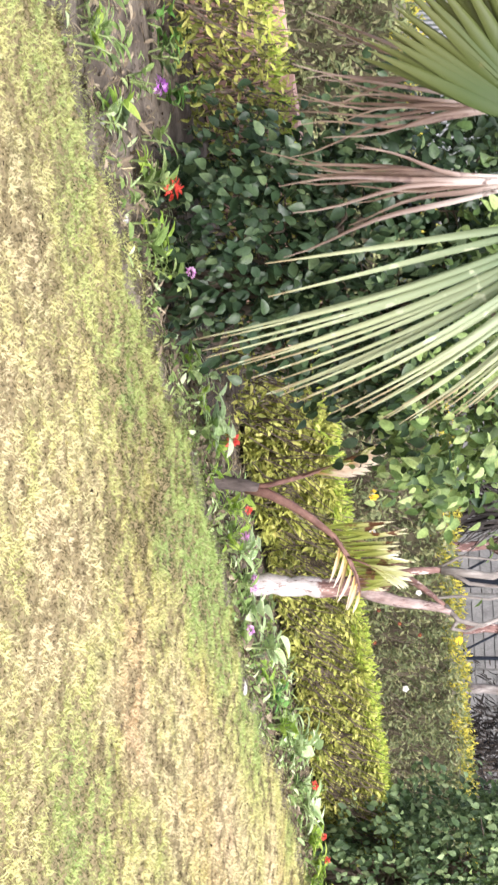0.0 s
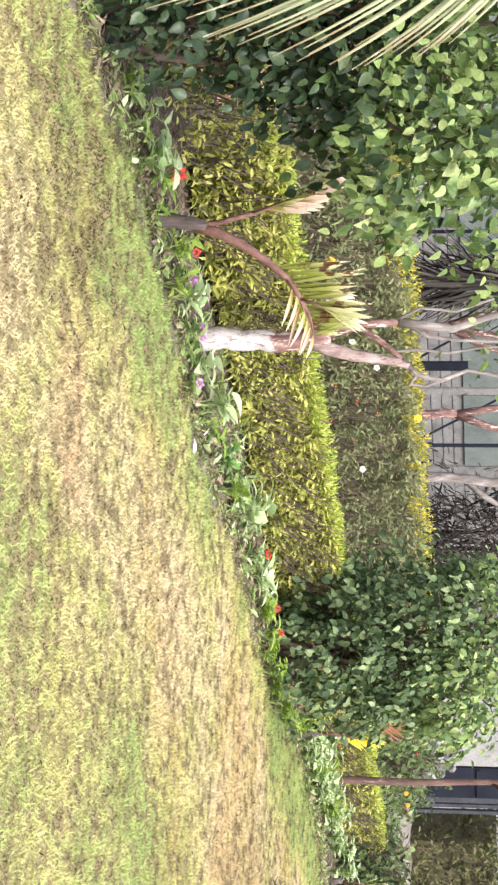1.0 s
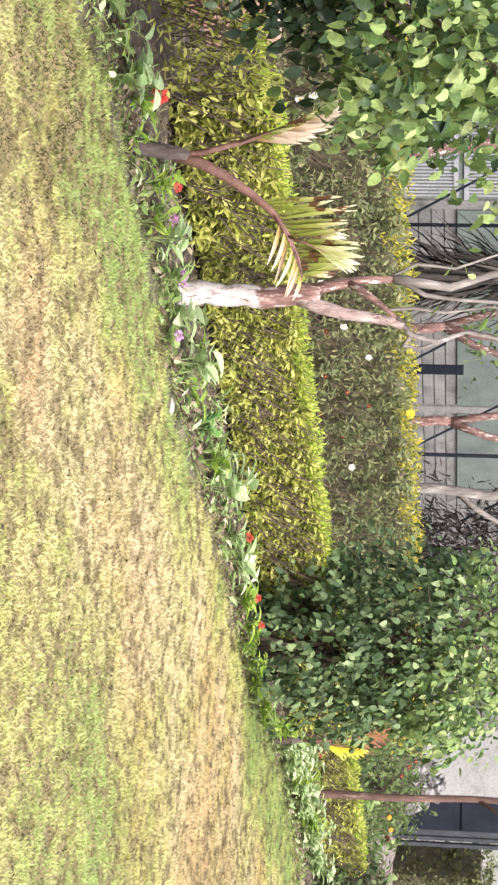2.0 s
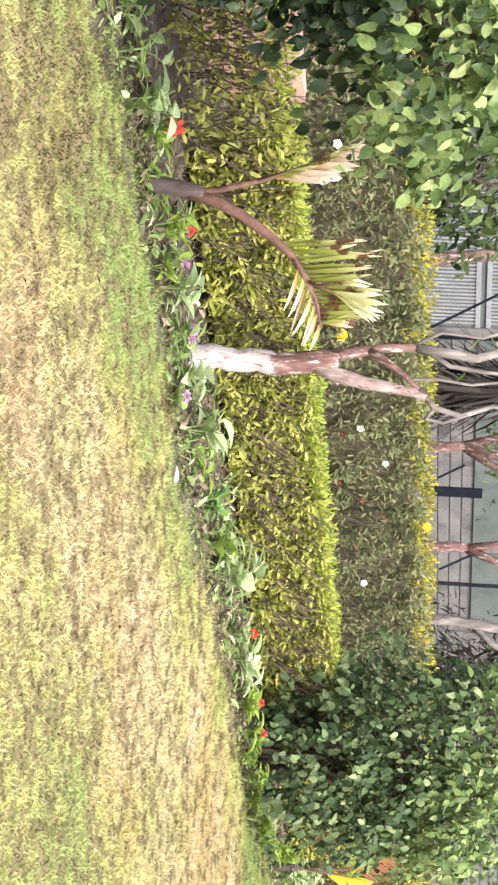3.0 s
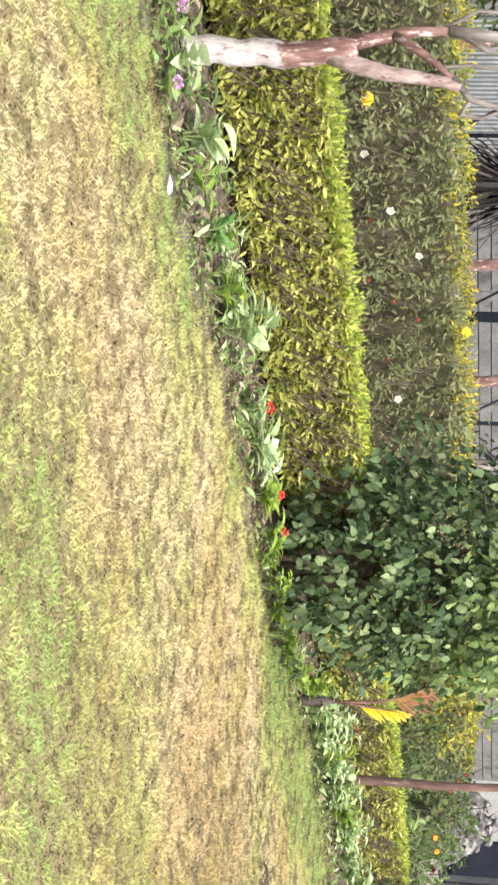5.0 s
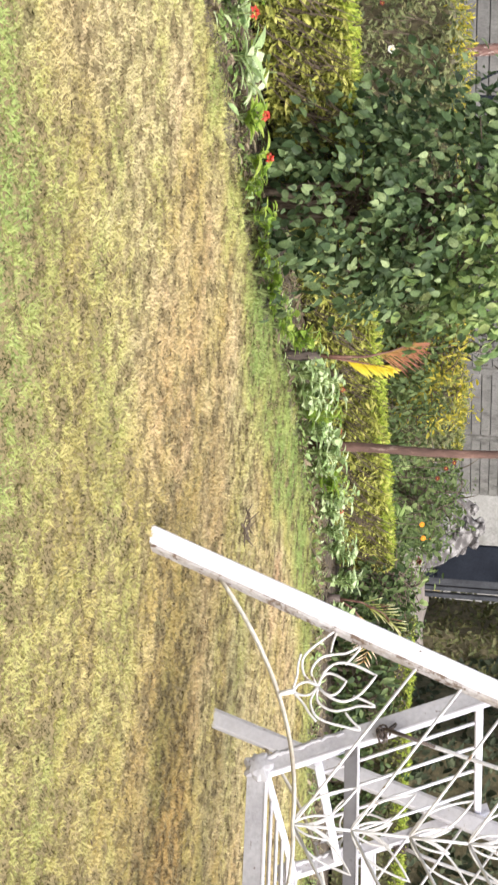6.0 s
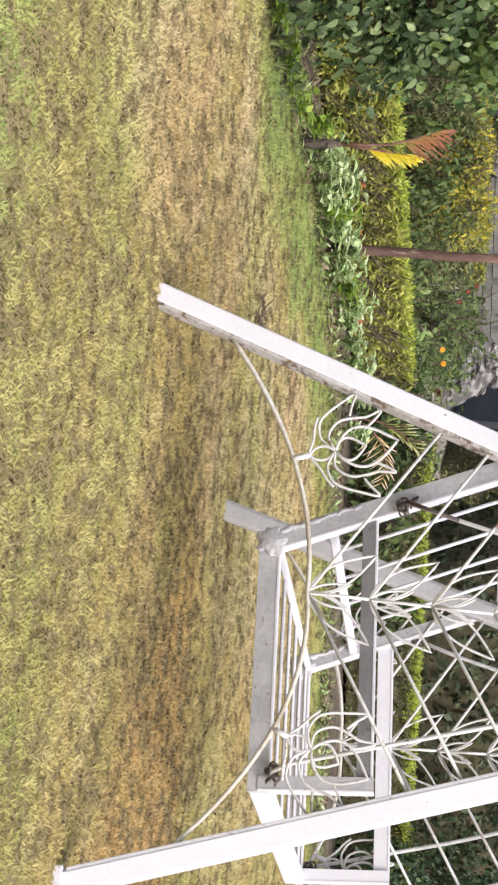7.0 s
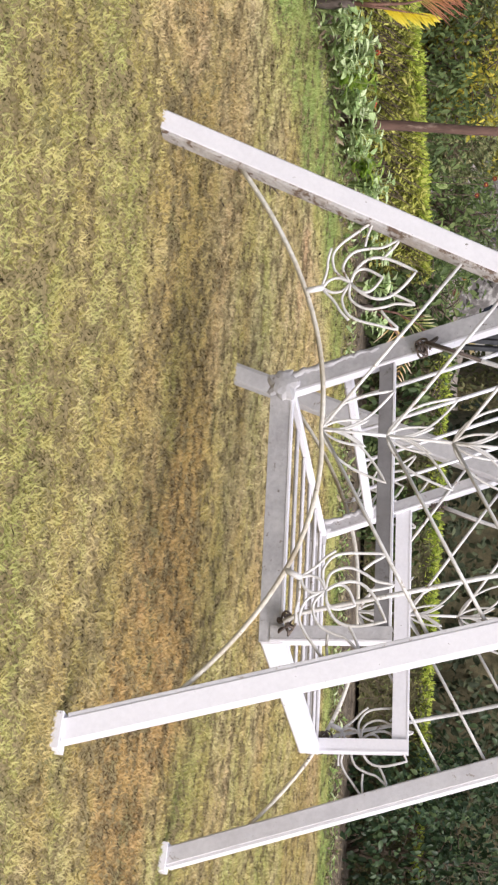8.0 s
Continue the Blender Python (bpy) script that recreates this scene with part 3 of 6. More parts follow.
bed = new("bed_soil", mesh_np("bed_soil", _v, np.concatenate([np.stack([_i, _i + _w, _i + _w + 1], -1), np.stack([_i, _i + _w + 1, _i + 1], -1)]), M_SOIL))
tagged(bed, "bare crumbly brown soil of the border bed", "soil", kind="structure")


def tuft(x, y):
    """Tufts of grass a finger's width across, with pits between them."""
    u, v = 0.80 * (0.97 * x - 0.25 * y), 0.62 * (0.25 * x + 0.97 * y)
    p, q = 0.80 * (0.64 * x - 0.77 * y), 0.62 * (0.77 * x + 0.64 * y)
    return 0.55 * value_noise(u, v, 0.046, 5) + 0.45 * value_noise(p, q, 0.027, 15)


def turf_state(x, y):
    """Tone (straw to green), wear and clump of the turf: green strip by the bed, straw behind it, worn spots."""
    o = -behind_edge(x, y)
    s = 0.63 * (x - 0.58) + 0.777 * (y - 8.49)
    ol = 0.777 * (x - 0.58) - 0.63 * (y - 8.49)
    broad, mid, small = value_noise(x, y, 0.75, 1), value_noise(x, y, 0.24, 2), value_noise(x, y, 0.09, 3)
    ua, va = 0.91 * x - 0.41 * y, 0.41 * x + 0.91 * y
    band = value_noise(ua * 0.30, va, 0.34, 9) - 0.5
    stain = value_noise(ua * 0.35, va, 0.42, 10) - 0.5
    o_r, ol_r = o + 0.34 * (mid - 0.5) + 0.10 * (small - 0.5), ol + 0.5 * (broad - 0.5) + 0.25 * (mid - 0.5)
    width = np.interp(s, [-6, -1.3, -.5, .4, 1.5, 2.2, 2.9, 3.5, 5.4, 6, 7, 8.3, 14], [.8, .8, .95, 1.0, .80, .70, .58, .55, .60, .78, .90, .90, .80])
    green = np.interp(s, [-6, -1.3, -.5, 0, .6, 1.5, 2.2, 3.5, 5.2, 5.8, 6.5, 7.2, 9], [.26, .34, .52, .64, .58, .46, .38, .30, .36, .52, .55, .52, .48])
    strip = green * np.clip((width - o_r) / 0.42, 0, 1)
    line = np.interp(s, [-2, 1, 2.5, 4, 5, 8], [1.95, 1.75, 1.5, 1.9, 2.4, 2.9])
    away = np.interp(s, [-3, 1, 2.5, 3.5, 5, 8], [.22, .36, .38, .30, .18, .14]) * np.clip((ol_r - line + 0.3) / 0.75, 0, 1)
    tone = 0.355 + 0.26 * (broad - 0.5) + 0.22 * (mid - 0.5) + 0.22 * (small - 0.5) + np.interp(s, [1, 4], [0.14, 0.34]) * band + strip + away
    spot = lambda cx, cy, rx, ry: np.clip(1.25 - np.hypot((x - cx) / rx, (y - cy) / ry) - 0.5 * (mid - 0.5) - 0.3 * (small - 0.5), 0, 1)
    # two patches of darker, olive-brown turf
    olive_spot = np.maximum(spot(6.3, 11.0, 1.1, 0.55), 1.2 * spot(0.5, 7.3, 0.75, 0.75))
    dry = spot(6.15, 14.2, 0.42, 0.55)
    bare = spot(1.28, 6.98, 0.42, 0.34)
    rust = np.maximum(np.maximum(spot(6.75, 10.35, 0.7, 0.6), spot(7.1, 10.6, 0.7, 0.5)), spot(7.5, 9.8, 0.8, 0.5))
    tone = tone - 0.25 * bare - 0.12 * rust - 0.3 * dry + 0.30 * olive_spot
    wear = np.clip(np.interp(s, [1, 4, 8], [0.02, .22, .32]) * (1 - 1.6 * strip) + 0.5 * (value_noise(x, y, 0.9, 4) - 0.58) + np.interp(s, [1, 4], [0.1, 0.5]) * stain + 0.35 * (mid - .5) + 0.5 * bare + 0.85 * rust - 0.4 * dry + 0.38 * olive_spot, 0, 0.85)
    # low clump values mark pits, whose shade is put into the blade colour
    clump = np.clip((tuft(x, y) - 0.27) / 0.40 + 0.25 * (small - 0.5) - 0.30 * olive_spot - 0.12 * rust, 0, 1)
    return tone, wear, clump


def scatter_blades(name, x, y, length, width, lean, material, z=0.0):
    n = len(x)
    ang, turn = rng.uniform(0, 2 * np.pi, n), rng.uniform(0, 2 * np.pi, n)
    root = np.stack([x, y, np.full(n, z) if np.isscalar(z) else z], -1)
    side = np.stack([np.cos(turn), np.sin(turn), 0 * turn], -1) * (width * 0.5)[:, None]
    tip = root + np.stack([np.cos(ang) * lean * length, np.sin(ang) * lean * length, length * np.sqrt(np.maximum(1 - lean ** 2, 0.02))], -1)
    v = np.stack([root - side, root + side, tip], 1).reshape(-1, 3)
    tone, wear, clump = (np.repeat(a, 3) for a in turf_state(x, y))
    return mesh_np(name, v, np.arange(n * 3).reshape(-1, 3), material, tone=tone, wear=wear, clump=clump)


def lawn_places(n, x0, x1, y0, y1):
    x, y = rng.uniform(x0, x1, n), rng.uniform(y0, y1, n)
    keep = (y > 4.6 + 0.42 * np.maximum(x - 0.3, 0)) & (x > -0.3 * y - 0.2) & (x < 4.6 + 0.72 * (y - 3.6))
    x, y = x[keep], y[keep]
    along = 0.63 * (x - 0.58) + 0.777 * (y - 8.49)
    keep = behind_edge(x, y) < rng.normal(0.0, 0.07, len(x)) + 0.26 * (value_noise(x, y, 0.22, 8) - 0.45) + 0.15 * np.clip((along - 5.0) / 0.6, 0, 1) + 0.22 * np.clip((along - 8.6) / 0.6, 0, 1)
    x, y = x[keep], y[keep]
    keep = rng.random(len(x)) < 0.25 + 1.35 * tuft(x, y)
    return x[keep], y[keep]


gx, gy = lawn_places(2500000, -3.0, 14.0, 4.5, 17.2)
_n = len(gx)
_h = 0.35 + 1.20 * tuft(gx, gy)
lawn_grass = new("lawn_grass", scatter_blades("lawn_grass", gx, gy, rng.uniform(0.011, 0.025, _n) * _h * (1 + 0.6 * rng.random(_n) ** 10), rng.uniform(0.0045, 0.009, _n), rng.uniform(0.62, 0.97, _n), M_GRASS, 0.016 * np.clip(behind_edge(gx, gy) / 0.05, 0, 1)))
tagged(lawn_grass, "short dry and green grass blades of the lawn", "grass", kind="stuff")
# longer tufts along the ragged edge
_n = 22000
_ts = rng.uniform(s_of(-2.0), s_of(13.0), _n); _to = rng.normal(0.02, 0.11, _n)
_tp = edge_at(_ts, _to)
edge_grass = new("edge_grass", scatter_blades("edge_grass", _tp[:, 0], _tp[:, 1], rng.uniform(0.014, 0.036, _n), rng.uniform(0.004, 0.007, _n), rng.uniform(0.3, 0.9, _n), M_GRASS))
tagged(edge_grass, "longer green grass tufts along the bed's edge", "grass", kind="stuff")
# fallen dry leaves and twiglets on the bed and a few on the lawn
_n = 12500
_ts = rng.uniform(s_of(-2.5), s_of(13.0), _n); _to = np.where(rng.random(_n) < 0.7, rng.uniform(0.01, 0.85, _n), rng.uniform(0.5, 2.2, _n))
_tp = edge_at(_ts, _to)
_a = rng.uniform(0, 2 * np.pi, _n)
_v, _t = leaf_cloud(np.stack([_tp[:, 0], _tp[:, 1], 0.022 + rng.uniform(0, 0.015, _n)], -1), np.stack([np.cos(_a), np.sin(_a), rng.normal(0, 0.35, _n)], -1),
                    np.stack([rng.normal(0, 0.5, _n), rng.normal(0, 0.5, _n), np.ones(_n)], -1), rng.uniform(0.02, 0.065, _n), rng.uniform(0.004, 0.012, _n), 0.3, 0.2)
litter = new("leaf_litter", mesh_np("leaf_litter", _v, _t, M_LITTER))
tagged(litter, "dry fallen leaves and bits on the soil", "leaf litter", kind="stuff")

# dry grass stalks standing in the bed
_n = 10000
_ts = rng.uniform(s_of(-2.2), s_of(12.0), _n); _to = rng.uniform(0.03, 0.8, _n) * np.where(_ts < s_of(-0.4), 2.1, 1.0)
_ok = (value_noise(_ts, _to, 0.16, 12) > 0.45) & ((_ts > s_of(0.0)) | (value_noise(_ts, _to, 0.05, 31) > 0.45))
_tp = edge_at(_ts[_ok], _to[_ok]); _n = len(_tp); _a = rng.uniform(0, 2 * np.pi, _n)
_v, _t = leaf_cloud(np.concatenate([_tp, np.full((_n, 1), 0.005)], -1), np.stack([np.cos(_a), np.sin(_a), rng.uniform(0.3, 1.8, _n)], -1), np.stack([-np.cos(_a), -np.sin(_a), np.ones(_n)], -1), rng.uniform(0.03, 0.11, _n), rng.uniform(0.003, 0.007, _n), 0.2, 0.3)
tagged(new("dry_stalks", mesh_np("dry_stalks", _v, _t, M_STRAW)), "dry grass stalks standing on the soil", "dry grass", kind="stuff")

# low weeds and dry stalks that cover much of the border
_n = 8200
_ts = rng.uniform(s_of(-2.2), s_of(12.0), _n); _to = np.abs(rng.normal(0.22, 0.2, _n)) * np.where(_ts < s_of(-0.4), 2.4, 1.0)
_ok = (waves(_ts * 5.0, _to * 6.0) > -0.22) & ((_ts > s_of(0.0)) | (value_noise(_ts, _to, 0.05, 32) > 0.40))
_ts, _to = _ts[_ok], _to[_ok]; _n = len(_ts)
_tp = edge_at(_ts, _to)
for _k, (_mat, _lab) in enumerate(((M_BEDLEAF, "small green weeds over the soil"), (M_LITTER, "dry stalks and leaves over the soil"), (M_PALELEAF, "pale seedlings over the soil"))):
    _m = np.isin(np.arange(_n) % 8, ((0, 3, 6), (1, 2, 4, 7), (5,))[_k])
    _q = _tp[_m]; _c = len(_q); _a = rng.uniform(0, 2 * np.pi, _c)
    _v, _t = leaf_cloud(np.stack([_q[:, 0], _q[:, 1], rng.uniform(0.005, 0.04, _c)], -1), np.stack([np.cos(_a), np.sin(_a), rng.uniform(-.2, 1.4, _c)], -1), np.stack([rng.normal(0, .4, _c), rng.normal(-.3, .4, _c), np.ones(_c)], -1), rng.uniform(.03, .09, _c), rng.uniform(.008, .03, _c), .25, .3)
    tagged(new("ground_cover", mesh_np("ground_cover", _v, _t, _mat)), _lab, "weeds", kind="stuff")

# ---- hedges ----
def hedge(label, s0, s1, o0, o1, h, n_front, n_top, old, young, leaf=(0.055, 0.02), young_top=0.1, twigs=500, wobble=0.05, h_fun=None, at=line_at, core=True):
    th = thing("hedge", label, "hedge", kind="")
    hf = h_fun or (lambda s: h + 0 * s)
    def skin(s, u, v):
        """s along, u 0..1 across, v 0..1 up, pushed in and out unevenly."""
        p = at(s, o0 + (o1 - o0) * u)
        return np.concatenate([p, (0.04 + (hf(s) - 0.04) * v)[:, None]], -1)
    def bulge(p):
        return wobble * waves(p[:, 0] * 4 + p[:, 2] * 3, p[:, 1] * 4 - p[:, 2] * 5)
    # solid dark core standing in for the shaded inside
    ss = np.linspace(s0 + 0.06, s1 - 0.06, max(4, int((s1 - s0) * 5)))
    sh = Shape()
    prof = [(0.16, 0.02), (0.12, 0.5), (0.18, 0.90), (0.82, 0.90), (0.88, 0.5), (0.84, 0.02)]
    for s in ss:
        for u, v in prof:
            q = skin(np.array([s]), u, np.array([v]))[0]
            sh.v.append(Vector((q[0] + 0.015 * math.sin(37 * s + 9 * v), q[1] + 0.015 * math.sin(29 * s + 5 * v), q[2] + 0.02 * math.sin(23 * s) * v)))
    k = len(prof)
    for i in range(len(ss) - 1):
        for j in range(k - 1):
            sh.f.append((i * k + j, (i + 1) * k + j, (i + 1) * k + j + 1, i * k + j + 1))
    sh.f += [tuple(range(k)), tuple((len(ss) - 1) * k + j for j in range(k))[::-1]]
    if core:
        part("dark_core", sh.mesh("hedge_inner", M_CORE), th, "solid dark core for the hedge's shaded inside")
    # leaves of the front, the two ends and the back's rim
    out2 = at(np.array([(s0 + s1) / 2]), o0)[0] - at(np.array([(s0 + s1) / 2]), o1)[0]
    out2 = out2 / np.hypot(*out2)
    n = n_front
    s, v = rng.uniform(s0, s1, n), 1 - rng.random(n) ** 1.15 * 0.97
    u = np.abs(rng.normal(0, 0.07 if core else 0.3, n))
    ends = rng.random(n) < 0.12
    s = np.where(ends, np.where(rng.random(n) < 0.5, s0, s1), s); u = np.where(ends, rng.random(n), u)
    p = skin(s, u, v); b = bulge(p); p[:, :2] -= out2 * b[:, None] * -1
    nor = np.concatenate([np.tile(out2, (n, 1)), np.full((n, 1), 0.45)], -1) + rng.normal(0, 0.55, (n, 3))
    tip = np.concatenate([np.tile(out2 * 0.5, (n, 1)), np.full((n, 1), 0.35)], -1) + rng.normal(0, 0.75, (n, 3))
    L = rng.uniform(0.55, 1.25, n) * leaf[0]
    vv, tt = leaf_cloud(p, tip, nor, L, L * leaf[1] / leaf[0], 0.25, 0.2)
    tagged(part("side_foliage", mesh_np("hedge_side_leaves", vv, tt, old), th), kind="stuff")
    n = n_top
    s, u = rng.uniform(s0, s1, n), rng.random(n)
    v = 1 - np.abs(rng.normal(0, young_top, n))
    fr = rng.random(n) < 0.35
    u = np.where(fr, np.abs(rng.normal(0, 0.04, n)), u)
    p = skin(s, u, v); p[:, 2] += bulge(p) * 0.5
    nor = np.tile((out2[0] * 0.5, out2[1] * 0.5, 0.8), (n, 1)) + rng.normal(0, 0.5, (n, 3))
    tip = np.tile((out2[0] * 0.25, out2[1] * 0.25, 0.9), (n, 1)) + rng.normal(0, 0.5, (n, 3))
    L = rng.uniform(0.40, 0.95, n) * leaf[0]
    vv, tt = leaf_cloud(p, tip, nor, L, L * leaf[1] / leaf[0], 0.25, 0.2)
    tagged(part("top_foliage", mesh_np("hedge_top_leaves", vv, tt, young), th, "fresh yellow-green top growth"), kind="stuff")
    if twigs:
        sh = Shape()
        for _ in range(twigs):
            s, v0 = random.uniform(s0, s1), random.uniform(0, 0.6)
            p0 = skin(np.array([s]), random.uniform(0.0, 0.25 if core else 0.9), np.array([v0]))[0]
            l = random.uniform(0.12, 0.35)
            d = Vector((random.gauss(0, 0.35) + out2[0] * 0.25, random.gauss(0, 0.35) + out2[1] * 0.25, 1)).normalized()
            sh.tube([p0, Vector(p0) + d * l * 0.5 + Vector((random.gauss(0, .012), random.gauss(0, .012), 0)), Vector(p0) + d * l], [0.005, 0.004, 0.002], 4, False)
        tagged(part("twig_growth", sh.mesh("hedge_stems", M_TWIG), th, "bare brown stems"), kind="stuff")
    return th


H1 = dict(leaf=(0.054, 0.018))
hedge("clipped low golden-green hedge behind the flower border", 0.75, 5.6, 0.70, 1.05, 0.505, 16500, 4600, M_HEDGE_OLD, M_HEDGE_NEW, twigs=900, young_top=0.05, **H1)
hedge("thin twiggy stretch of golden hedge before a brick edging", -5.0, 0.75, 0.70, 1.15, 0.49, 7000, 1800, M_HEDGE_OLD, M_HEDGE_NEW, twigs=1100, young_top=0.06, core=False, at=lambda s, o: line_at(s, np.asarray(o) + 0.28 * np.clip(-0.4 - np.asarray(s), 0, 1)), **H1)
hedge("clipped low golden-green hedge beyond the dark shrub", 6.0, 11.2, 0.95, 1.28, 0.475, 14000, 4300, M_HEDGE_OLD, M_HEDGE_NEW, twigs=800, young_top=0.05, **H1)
hedge("low hedge with bright top along the far end of the lawn", 1.2, 7.5, 1.15, 1.7, 0.66, 8000, 8000, M_HEDGE_DARK, M_HEDGE_NEW, twigs=200, at=end_at, young_top=0.07, **H1)
hedge("taller untrimmed olive hedge with yellow top growth", -6.0, 12.6, 2.7, 3.6, 0.92, 40000, 14000, M_HEDGE_B, M_HEDGE_B_TOP, leaf=(0.052, 0.019), young_top=0.055, twigs=1500, wobble=0.13)

# ---- broad-leaved shrubs ----
def shrub(label, x, y, lobes, n, n_parts, leaf, material, stems=7, facing=(0, -1), seed=1, young=None):
    """A broad-leaved shrub: bare stems, a crown of leaves over uneven lobes (centre, radii), its outer leaves singly."""
    r = np.random.default_rng(seed)
    rd = random.Random(seed)
    th = thing("shrub", label, "shrub", pose(x, y, 0))
    for i in range(stems):
        c, ra = lobes[i % len(lobes)]
        goal = Vector((c[0] + rd.uniform(-.4, .4) * ra[0], c[1] + rd.uniform(-.4, .4) * ra[1], c[2] + ra[2] * rd.uniform(.2, .7)))
        p0 = Vector((rd.uniform(-.12, .12), rd.uniform(-.08, .08), -0.02))
        sh, pts = Shape(), []
        for k in range(8):
            u = k / 7
            pts.append(p0.lerp(goal, u) + Vector((rd.gauss(0, .02), rd.gauss(0, .02), .1 * math.sin(u * 3.1))) * (u > 0))
        sh.tube(pts, [0.018 * (1 - k / 8.5) + 0.003 for k in range(8)], 6)
        for k in range(2, 8):
            for _ in range(3):
                e = Vector((rd.gauss(0, 1), rd.gauss(0, 1), rd.uniform(-.1, .9))).normalized() * rd.uniform(.12, .36)
                sh.tube([pts[k], pts[k] + e * .5 + Vector((0, 0, .03)), pts[k] + e], [0.007, 0.005, 0.003], 5, False)
        part("stem", sh.mesh("shrub_stem", M_TWIG, True), th)
    vol = np.array([ra[0] * ra[1] + ra[0] * ra[2] for c, ra in lobes]); which = r.choice(len(lobes), n, p=vol / vol.sum())
    C, R = np.array([c for c, _ in lobes])[which], np.array([ra for _, ra in lobes])[which]
    u = unit(r.normal(0, 1, (n // 8 + 1, 3)))[np.arange(n) // 8]
    which = which[np.arange(n) // 8]
    C, R = np.array([c for c, _ in lobes])[which], np.array([ra for _, ra in lobes])[which]
    lump = 1 + 0.24 * np.sin(u[:, 0] * 5 + seed + which) * np.sin(u[:, 1] * 6 + 2 * seed) + 0.10 * np.sin(u[:, 2] * 11 + u[:, 0] * 9)
    deep = np.clip(r.normal(0.84, 0.2, n // 8 + 1), 0.2, 1.1)[np.arange(n) // 8]
    p = C + u * R * (deep * lump)[:, None] + r.normal(0, leaf[0] * 0.75, (n, 3))
    inside = np.zeros(n)
    for c, ra in lobes:
        inside = np.maximum(inside, 1 - np.linalg.norm((p - np.array(c)) / np.array(ra), axis=1))
    keep = (p[:, 2] > 0.05) & ((inside < 0.35) | (r.random(n) < 0.3))
    p, u = p[keep], u[keep]
    nor = u * 0.6 + np.array([facing[0] * .3, facing[1] * .3, 0.6]) + r.normal(0, 0.65, u.shape)
    tip = u * 0.45 + np.array([0, 0, -0.6]) + r.normal(0, 0.55, u.shape)
    f = np.array([facing[0], facing[1], 0.1])
    score = (p @ f) + r.normal(0, 0.18, len(p))
    order = np.argsort(-score)
    pick, rest = order[:n_parts], order[n_parts:]
    L = r.uniform(0.40, 1.30, len(p)) * leaf[0]
    fresh = np.zeros(len(rest), bool)
    # upper, right-hand leaves take the lighter colour that stands for sunlight
    if young:
        fresh = p[rest, 2] + 0.5 * p[rest, 0] + r.normal(0, 0.12, len(rest)) > young[1]
    for name, sel, mat in (("foliage", rest[~fresh], material), ("young_foliage", rest[fresh], young[0] if young else None)):
        if len(sel):
            v, t = leaf_cloud(p[sel], tip[sel], nor[sel], L[sel], L[sel] * leaf[1] / leaf[0], 0.16, 0.2, True)
            tagged(part(name, smooth(mesh_np("shrub_foliage", v, t, mat)), th), kind="stuff")
    one = [single_leaf("shrub_leaf", leaf[0], leaf[1] * k, material, 0.16, dr) for k, dr in ((1, .2), (.85, .3), (1.1, .12))]
    for j, i in enumerate(pick):
        part("leaf", one[j % 3], th, m=aim(p[i], tip[i], nor[i], L[i] / leaf[0]))
    return th


shrub("tall dark glossy-leaved shrub overgrown beside the lawn's edge", -0.25, 7.7,
      [((-0.24, 0.0, 0.40), (0.47, 0.40, 0.40)), ((-0.15, 0.05, 0.95), (0.60, 0.45, 0.5)), ((0.40, 0.0, 1.20), (0.46, 0.42, 0.36)), ((0.10, 0.05, 0.76), (0.29, 0.32, 0.27)), ((0.10, 0.1, 1.6), (0.85, 0.5, 0.42)), ((-0.5, 0.15, 1.2), (0.4, 0.4, 0.5))],
      17000, 300, (0.060, 0.039), M_DARK_LEAF, stems=9, facing=(0.1, -1), seed=3, young=(M_SUNLIT_LEAF, 1.25))
shrub("dense dark green broad-leaved shrub at the bed's edge", 3.60, 12.80,
      [((0.0, 0, 0.52), (0.56, 0.5, 0.45)), ((0.0, 0.05, 1.0), (0.62, 0.55, 0.5)), ((-0.15, 0, 1.4), (0.5, 0.5, 0.35)), ((0.25, 0.1, 1.3), (0.45, 0.5, 0.4))],
      12500, 300, (0.060, 0.037), M_SHRUB_B, stems=12, facing=(-0.1, -1), seed=5, young=(M_SUNLIT_LEAF, 1.2))

